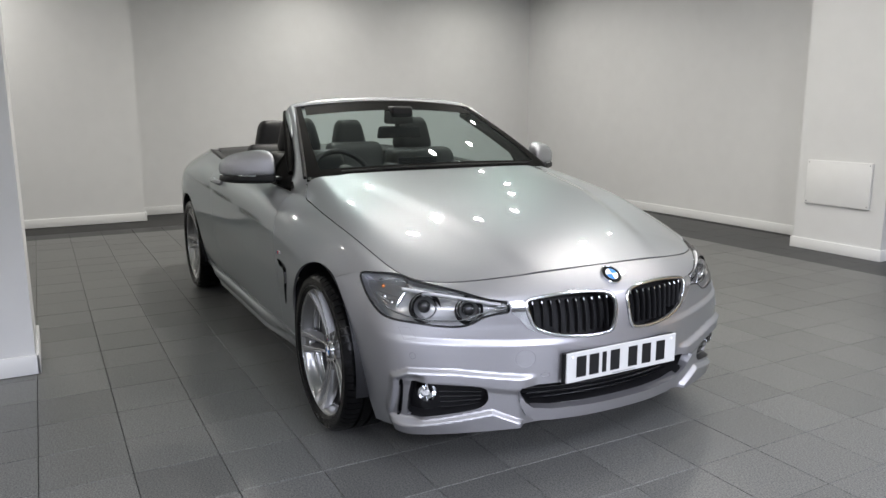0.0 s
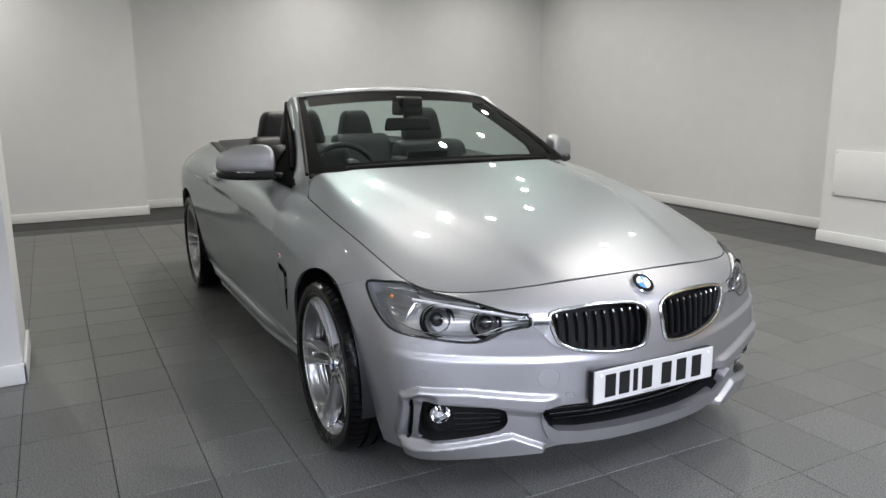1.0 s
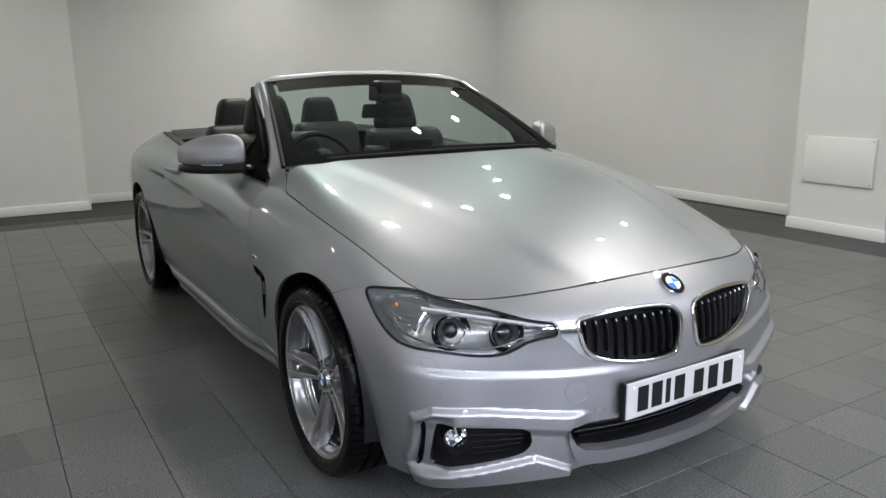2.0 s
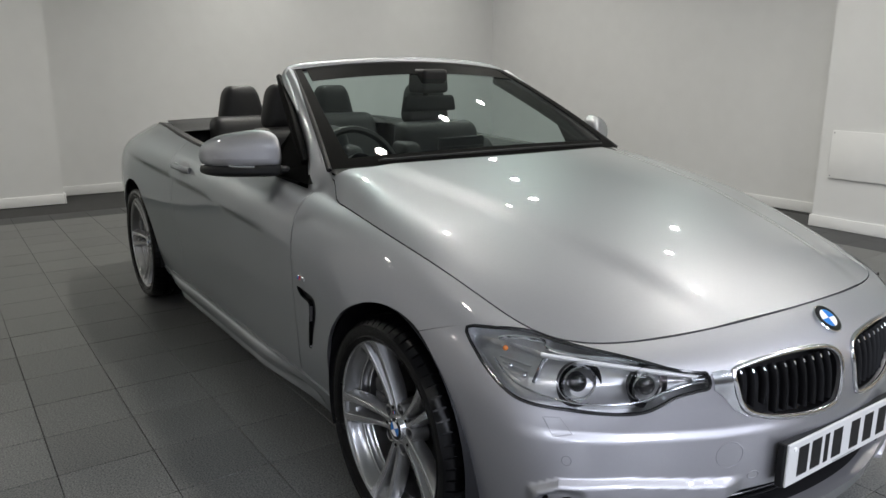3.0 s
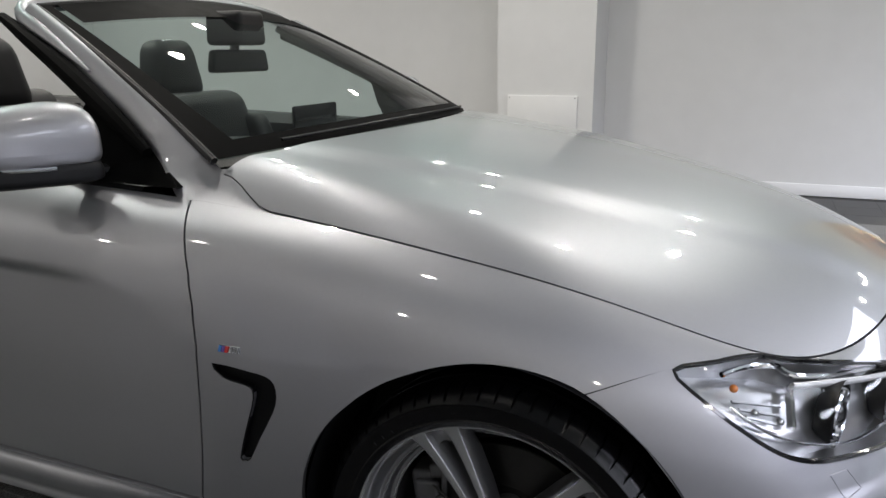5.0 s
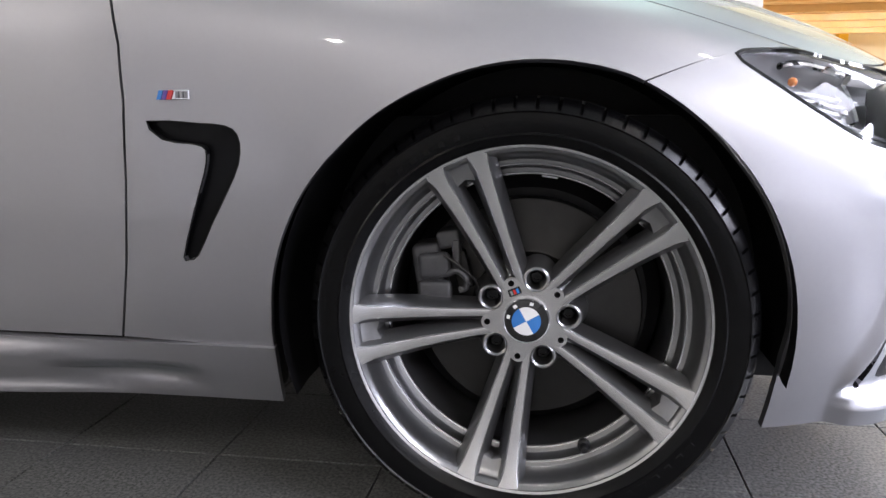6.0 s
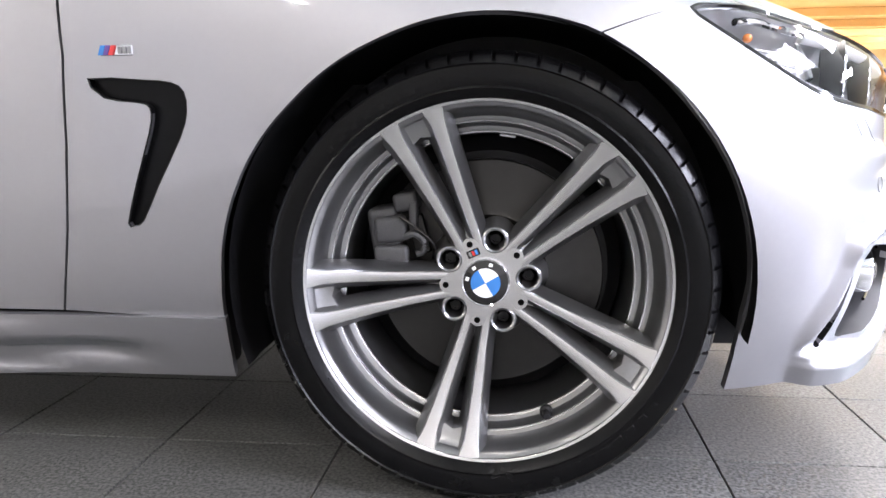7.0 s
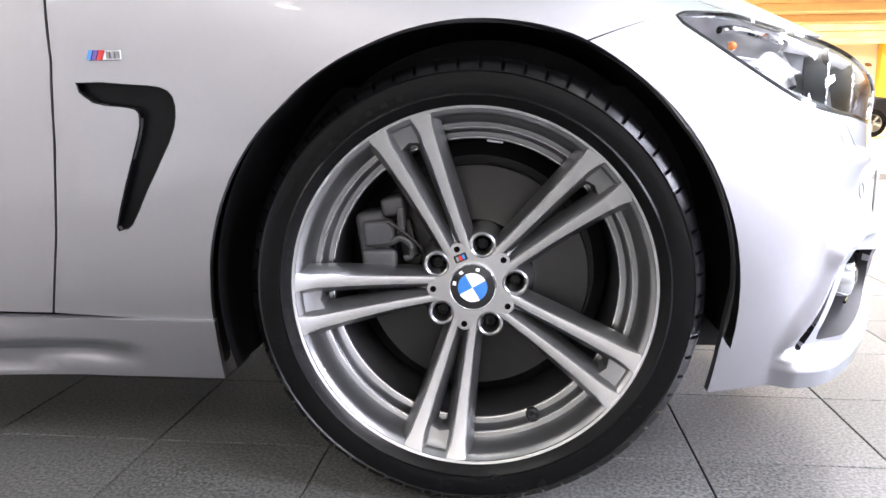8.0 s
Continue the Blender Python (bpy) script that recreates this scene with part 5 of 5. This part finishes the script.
part("dashboard", grid_mesh(dash, 48, 30), DASH, car, "black soft-touch dashboard")
part("dash_front", box(-1.02, -0.98, -0.68, 0.68, 0.45, 0.72, 0.015), BLACK, car)
part("dash_screen", box(-0.86, -0.845, -0.13, 0.10, 0.955, 1.045, 0.006), GLOSS, car, "black display screen")
bm = lathe([(0.170, 0.0), (0.176, 0.014), (0.187, 0.017), (0.198, 0.010), (0.200, -0.003), (0.192, -0.014), (0.178, -0.013)], 48, close=True)
sw = part("steering_wheel", transform(bm, pose(-1.08, -0.37, 0.90, 0, 0, 90) @ Matrix.Rotation(radians(-24), 4, "X")), LEATHER, car, "black leather steering wheel")
for ang in (10, 170, 270):
    part("wheel_spoke", transform(transform(box(0.03, 0.18, -0.012, 0.010, -0.018, 0.018, 0.006), Matrix.Rotation(-radians(ang), 4, "Y")), pose(-1.08, -0.37, 0.90, 0, 0, 90) @ Matrix.Rotation(radians(-24), 4, "X")), BLACK, sw)
part("wheel_boss", transform(lathe([(0, 0.03), (0.05, 0.026), (0.075, 0.0), (0.07, -0.03)], 32), pose(-1.08, -0.37, 0.90, 0, 0, 90) @ Matrix.Rotation(radians(-24), 4, "X")), BLACK, sw)

# rear-view mirror under the header, with its sensor housing
rv = part("rear_view_mirror", pillow(-1.150, -1.120, -0.125, 0.150, 1.135, 1.203, 0.015), BLACK, car, "black rear-view mirror")
part("sensor_housing", pillow(-1.20, -1.07, -0.06, 0.075, 1.215, 1.315, 0.02), BLACK, rv)
part("mirror_arm", tube([(-1.14, 0.0, 1.20), (-1.13, 0.0, 1.27)], 0.014, 8), BLACK, rv)
# inner door and quarter trim, from the waist down
for sg in (-1, 1):
    def trim(a, b, s=sg):
        u = u_df - 0.25 + (4.0 - u_df + 0.25) * a
        p = FLANK(u, TOP)[0]
        prof = ((0.004, 0.0), (0.012, 0.008), (0.05, 0.004), (0.085, -0.03), (0.095, -0.12), (0.11, -0.5))
        k = b * 5
        i = min(int(k), 4)
        o = prof[i][0] + (prof[i + 1][0] - prof[i][0]) * (k - i)
        h = prof[i][1] + (prof[i + 1][1] - prof[i][1]) * (k - i)
        return (p[0], s * (p[1] - o), p[2] + h)
    part("door_trim", grid_mesh(trim, 60, 15, sg < 0), LEATHER, car, "black door and side trim")
part("cabin_floor", box(-2.9, -0.5, -0.70, 0.70, 0.20, 0.30), BLACK, car)
part("centre_console", pillow(-1.9, -0.95, -0.12, 0.12, 0.30, 0.62, 0.03), BLACK, car)
part("rear_bulkhead", box(-2.78, -2.70, -0.66, 0.66, 0.3, 0.97, 0.02), LEATHER, car)


def tonneau(a, b):
    y = 2 * a - 1
    x = -2.55 - 0.56 * b + 0.10 * (1 - y * y) * (b - 1)
    w = np.interp(x, [-3.2, -2.5], [0.60, 0.70])
    return (x, y * w, 0.985 + 0.028 * float(smooth(b / 0.5)) - 0.012 * abs(y) ** 3)


part("tonneau_cover", grid_mesh(tonneau, 28, 10), BLACK, car, "black folded-roof tonneau cover")


def boot(a, b):
    u = 3.95 - 3.95 * b
    p = FLANK(u, TOP)[0]
    y = (2 * a - 1)
    x = p[0] if b < 0.5 else p[0]
    return (x, y * (max(p[1] - 0.003, 0.0)), p[2] + 0.018 * (1 - y * y))


part("boot_lid", grid_mesh(boot, 24, 30), PAINT, car, "silver boot lid")

# ---- badges, plate ----
pl = part("number_plate", box(0.806, 0.813, -0.26, 0.26, 0.348, 0.459, 0.002, 1), mat("plate_white", (0.56, 0.56, 0.555), 0.3, coat=0.3, vary=0.02, scale=40), car, "white rectangular number plate with dark markings")
part("plate_holder", box(0.785, 0.8055, -0.263, 0.262, 0.343, 0.457, 0.003, 1), BLACK, pl)
for k, cx in enumerate((-0.195, -0.137, -0.090, -0.040, 0.045, 0.112, 0.182)):
    hw = 0.022 if k not in (2,) else 0.010
    part("plate_mark", box(0.8132, 0.8138, cx - hw, cx + hw, 0.365, 0.442), BLACK, pl, smooth=False)
part("maker_line", box(0.8132, 0.8136, -0.05, 0.06, 0.3525, 0.3555), SEAM, pl, smooth=False)
for cy in (-0.235, 0.235):
    part("plate_screw", transform(lathe([(0.006, 0.0), (0.005, 0.0025), (0, 0.003)], 14), pose(0.813, cy, 0.443, 0, 0, -90)), WHITE, pl)

n = Vector((0.62, 0, 0.78)).normalized()
rm = Matrix.Translation((0.727, 0, 0.699)) @ n.to_track_quat("Y", "Z").to_matrix().to_4x4()
badge = part("bonnet_roundel", transform(lathe([(0.041, -0.004), (0.041, 0.004), (0.0395, 0.0052), (0.038, 0.0045)], 48), rm), CHROME, car, "round badge with black ring, blue and white quarters")
part("badge_ring", transform(lathe([(0.038, 0.0048), (0.026, 0.0060)], 48), rm), GLOSS, badge)
for q in range(4):
    bm = bmesh.new()
    c = bm.verts.new((0, 0.0072, 0))
    rim = [bm.verts.new((0.0255 * math.cos(b), 0.0062, 0.0255 * math.sin(b))) for b in [radians(90 * q + 9 * j) for j in range(11)]]
    for i in range(10):
        bm.faces.new((c, rim[i + 1], rim[i]))
    part("badge_quarter", transform(bm, rm), BLUE if q % 2 else WHITE, badge)

for sg in (-1, 1):
    y0 = SIDE(*side(-0.507, 0.656))[0][1]
    em = part("wing_emblem", transform(box(-0.028, 0.020, -0.0025, 0.0030, -0.0072, 0.0072, 0.0012, 1), pose(-0.507, sg * y0, 0.6565)), CHROME, car, "small chrome emblem with blue, purple and red stripes")
    for k, mt in enumerate((BLUE, PURPLE, RED)):
        bm = box(-0.027 + 0.0075 * k, -0.0205 + 0.0075 * k, 0.0025 if sg > 0 else -0.0045, 0.0045 if sg > 0 else -0.0025, -0.0066, 0.0066)
        for v in bm.verts:
            v.co.x += 0.35 * v.co.z
        part("emblem_stripe", transform(bm, pose(-0.507, sg * (y0 + 0.0005), 0.6565)), mt, em, smooth=False)
    for k in range(3):
        bm = box(0.0 + 0.007 * k, 0.0045 + 0.007 * k, 0.003 if sg > 0 else -0.0045, 0.0045 if sg > 0 else -0.003, -0.0048, 0.0048)
        part("emblem_mark", transform(bm, pose(-0.507, sg * (y0 + 0.0005), 0.6565)), SEAM, em, smooth=False)


# ---- fittings of the room ----
def downlight(x, y):
    d = part("downlight", lathe([(0.052, -0.004), (0.058, -0.020), (0.072, -0.022), (0.080, -0.012), (0.080, 0.0)], 32, "Z"), WHITE)
    d.location = (x, y, CEIL)
    tagged(d, "round white recessed ceiling downlight, switched on", "downlight", "ceiling downlights")
    bm = lathe([(0, -0.010), (0.052, -0.010)], 24, "Z")
    part("bulb_face", bm, SPOTGLOW, d)


for sx, sy, watts in SPOTS:
    downlight(sx, sy)

# access panel on the column
ap = tagged(shape(part("access_panel", box(-1.659, -1.045, 4.388, 4.41, 0.43, 0.827, 0.004, 2), SKIRTP)), "square white access panel screwed to the column", "access panel")
for px in (-1.64, -1.065):
    for pz in (0.45, 0.807):
        part("screw", transform(lathe([(0.006, 0.0), (0.005, 0.002), (0, 0.0025)], 10), pose(px, 4.388, pz, 0, 0, 180)), SEAM, ap)


# ---- the hall beyond ----
def small_car(x, y, turn, label):
    """A dark hatchback seen far off."""
    body_l = [(-1.95, 0.30), (-2.02, 0.55), (-1.95, 0.82), (-1.75, 1.05), (-1.55, 1.38), (-1.2, 1.46), (-0.4, 1.47), (0.15, 1.40), (0.95, 1.0), (1.75, 0.88), (2.05, 0.68), (2.1, 0.35)]
    root = new("hatchback")
    tagged(root, label, "car", "cars in the hall")
    line = spline(body_l, 4)

    def shell(a, b):
        k = a * (len(line) - 1)
        i = min(int(k), len(line) - 2)
        px, pz = line[i] + (line[i + 1] - line[i]) * (k - i)
        s = 2 * b - 1
        w = 0.88 - 0.22 * float(smooth((pz - 0.85) / 0.6))
        return (px * (1 - 0.03 * abs(s) ** 4), s * w, pz - 0.05 * abs(s) ** 6)

    part("body", grid_mesh(shell, 44, 14), DARKPAINT, root)
    for s in (-1, 1):
        bm = bmesh.new()
        ring = [(p[0], p[1]) for p in line]
        top = [bm.verts.new((px, s * (0.88 - 0.22 * float(smooth((pz - 0.85) / 0.6))), pz)) for px, pz in ring]
        bm.faces.new(top)
        bmesh.ops.triangulate(bm, faces=bm.faces[:])
        part("flank", bm, DARKPAINT, root, smooth=False)
        glass = [(-1.45, 1.02), (-1.30, 1.34), (-0.4, 1.39), (0.15, 1.32), (0.72, 1.02)]
        bm = bmesh.new()
        bm.faces.new([bm.verts.new((px, s * (0.895 - 0.22 * float(smooth((pz - 0.85) / 0.6))), pz)) for px, pz in glass])
        part("side_window", bm, GLOSS, root, smooth=False)
        part("tail_lamp", box(-2.0, -1.78, s * 0.72 - 0.1, s * 0.72 + 0.1, 0.86, 1.02, 0.03), RED, root)
        for wx in (-1.33, 1.33):
            t = part("tyre", transform(lathe([(0.20, 0.09), (0.30, 0.10), (0.32, 0.08), (0.32, -0.1), (0.2, -0.1)], 40), pose(wx, s * 0.80, 0.32, 0, 0, 0 if s > 0 else 180)), RUBBER, root)
            part("rim", transform(lathe([(0.0, 0.07), (0.05, 0.07), (0.06, 0.05), (0.17, 0.06), (0.205, 0.10)], 40), pose(wx, s * 0.80, 0.32, 0, 0, 0 if s > 0 else 180)), GREYALLOY, t)
            for q in range(5):
                part("spoke", transform(transform(box(0.03, 0.195, 0.06, 0.095, -0.025, 0.025, 0.006, 1), Matrix.Rotation(radians(72 * q + 18), 4, "Y")), pose(wx, s * 0.80, 0.32, 0, 0, 0 if s > 0 else 180)), ALLOY, t)
    root.matrix_basis = pose(x, y, 0, 0, 0, turn)
    return root


small_car(6.9, 17.4, 0, "black five-door hatchback parked in the hall")
tagged_part("hall_floor", box(1.66, HALL_X, 5.6, HALL_Y, -0.006, 0.0), mat("pale_hall_floor", (0.22, 0.21, 0.19), 0.3, vary=0.12, scale=6, rvary=0.08), "pale polished floor of the hall", "floor")
tagged_part("hall_ceiling", box(1.66, HALL_X, 14.5, HALL_Y, CEIL - 0.06, CEIL), TIMBER, "honey timber ceiling of the hall", "ceiling")
for k in range(5):
    tagged_part("ceiling_beam", box(1.66, HALL_X, 15.8 + 2.1 * k, 16.0 + 2.1 * k, CEIL - 0.24, CEIL - 0.06, 0.01, 1), TIMBER, "honey timber beam across the hall ceiling", "beam")
for k in range(3):
    for j in range(9):
        sp = tagged(part("hall_spotlight", box(5.0 + 1.1 * j, 5.35 + 1.1 * j, 18.95 + 2.1 * k, 19.1 + 2.1 * k, CEIL - 0.12, CEIL - 0.06, 0.01, 1), SPOTGLOW), "white ceiling spotlight in the hall, switched on", "spotlight", "hall spotlights")
for k in range(4):
    tagged_part("wall_panel", box(7.06 + 0.48 * k, 7.51 + 0.48 * k, HALL_Y - 0.06, HALL_Y, 0.0, 2.5, 0.006, 1), TIMBER, "upright honey timber wall panel", "wall panel")
for px in (9.0, 12.35):
    tagged_part("yellow_post", box(px, px + 0.30, HALL_Y - 0.4, HALL_Y - 0.1, 0, CEIL - 0.06, 0.01, 1), YELLOW, "yellow painted square post", "post")
tagged_part("baseboard", box(1.61, 7.0, HALL_Y - 0.03, HALL_Y, 0, 0.28), mat("tan_skirting", (0.30, 0.24, 0.17), 0.5, vary=0.1), "tan skirting board of the hall", "skirting board")
rnd = random.Random(5)
for k in range(26):
    bm = bmesh.new()
    bmesh.ops.create_icosphere(bm, subdivisions=2, radius=0.085)
    for v in bm.verts:
        v.co *= 1 + 0.25 * noise.noise(v.co * 14 + Vector((k, 0, 0)))
    lp = part("wall_hold", transform(bm, Matrix.Diagonal((1.5, 0.6, 0.75, 1))), LUMP if k % 9 else RED)
    lp.location = (9.65 + (k % 7) * 0.62 + rnd.uniform(-0.15, 0.15), HALL_Y - 0.05, 0.75 + (k // 7) * 0.48 + rnd.uniform(-0.12, 0.12))
    lp.rotation_euler = (0, rnd.uniform(-0.4, 0.4), 0)
    tagged(lp, "brown resin hold bolted to the wall", "wall hold", "holds on the wall")

# ---- floor tiles, laid in a plain grid ----
PX, PY, X0, Y0 = 0.315, 0.3075, 0.05, 0.527
JOINT = 0.0027


def tile_mesh(dx, dy):
    """One tile with its corners and upper edge eased."""
    bm = bmesh.new()
    lo = [bm.verts.new((sx * dx, sy * dy, -0.006)) for sx, sy in ((-1, -1), (1, -1), (1, 1), (-1, 1))]
    mid = [bm.verts.new((sx * dx, sy * dy, -0.0012)) for sx, sy in ((-1, -1), (1, -1), (1, 1), (-1, 1))]
    hi = [bm.verts.new((sx * (dx - 0.0012), sy * (dy - 0.0012), 0.0)) for sx, sy in ((-1, -1), (1, -1), (1, 1), (-1, 1))]
    for a, b in ((lo, mid), (mid, hi)):
        for i in range(4):
            bm.faces.new((a[i], a[(i + 1) % 4], b[(i + 1) % 4], b[i]))
    bm.faces.new(hi)
    return bm


floor_ob = bpy.data.objects["floor"]
one = part("tile", tile_mesh(PX / 2 - JOINT / 2, PY / 2 - JOINT / 2), TILE, floor_ob, smooth=False)
rest, dark = bmesh.new(), bmesh.new()
used = False
for i in range(-19, 36):
    for j in range(-22, 17):
        x, y = X0 + PX * (i + 0.5), Y0 + PY * (j + 0.5)
        if not (-6.97 < x < 11 and -5.9 < y < 4.9) or (x > 1.61 and y > 5.6):
            continue
        band = x < -5.52 or (y > 4.05 and x < 2.0)
        level = rnd.uniform(-0.0006, 0.0)
        if not band and -2.35 < x < 2.35 and -2.7 < y < 2.35:
            ob = one if not used else one.copy()
            if used:
                scene.collection.objects.link(ob)
            used = True
            ob.location = (x, y, level)
        else:
            b = dark if band else rest
            vs = [b.verts.new((x + sx * (PX / 2 - JOINT / 2), y + sy * (PY / 2 - JOINT / 2), level)) for sx, sy in ((-1, -1), (1, -1), (1, 1), (-1, 1))]
            b.faces.new(vs)
for b, m, label in ((rest, TILE_FAR, "grey stone floor tiles further off"), (dark, BAND, "dark stone border tiles along the walls")):
    res = bmesh.ops.extrude_face_region(b, geom=b.faces[:])
    for v in [q for q in res["geom"] if isinstance(q, bmesh.types.BMVert)]:
        v.co.z = -0.006
    bmesh.ops.recalc_face_normals(b, faces=b.faces[:])
    tagged(part("tile_field", b, m, floor_ob, label, smooth=False), kind="stuff")
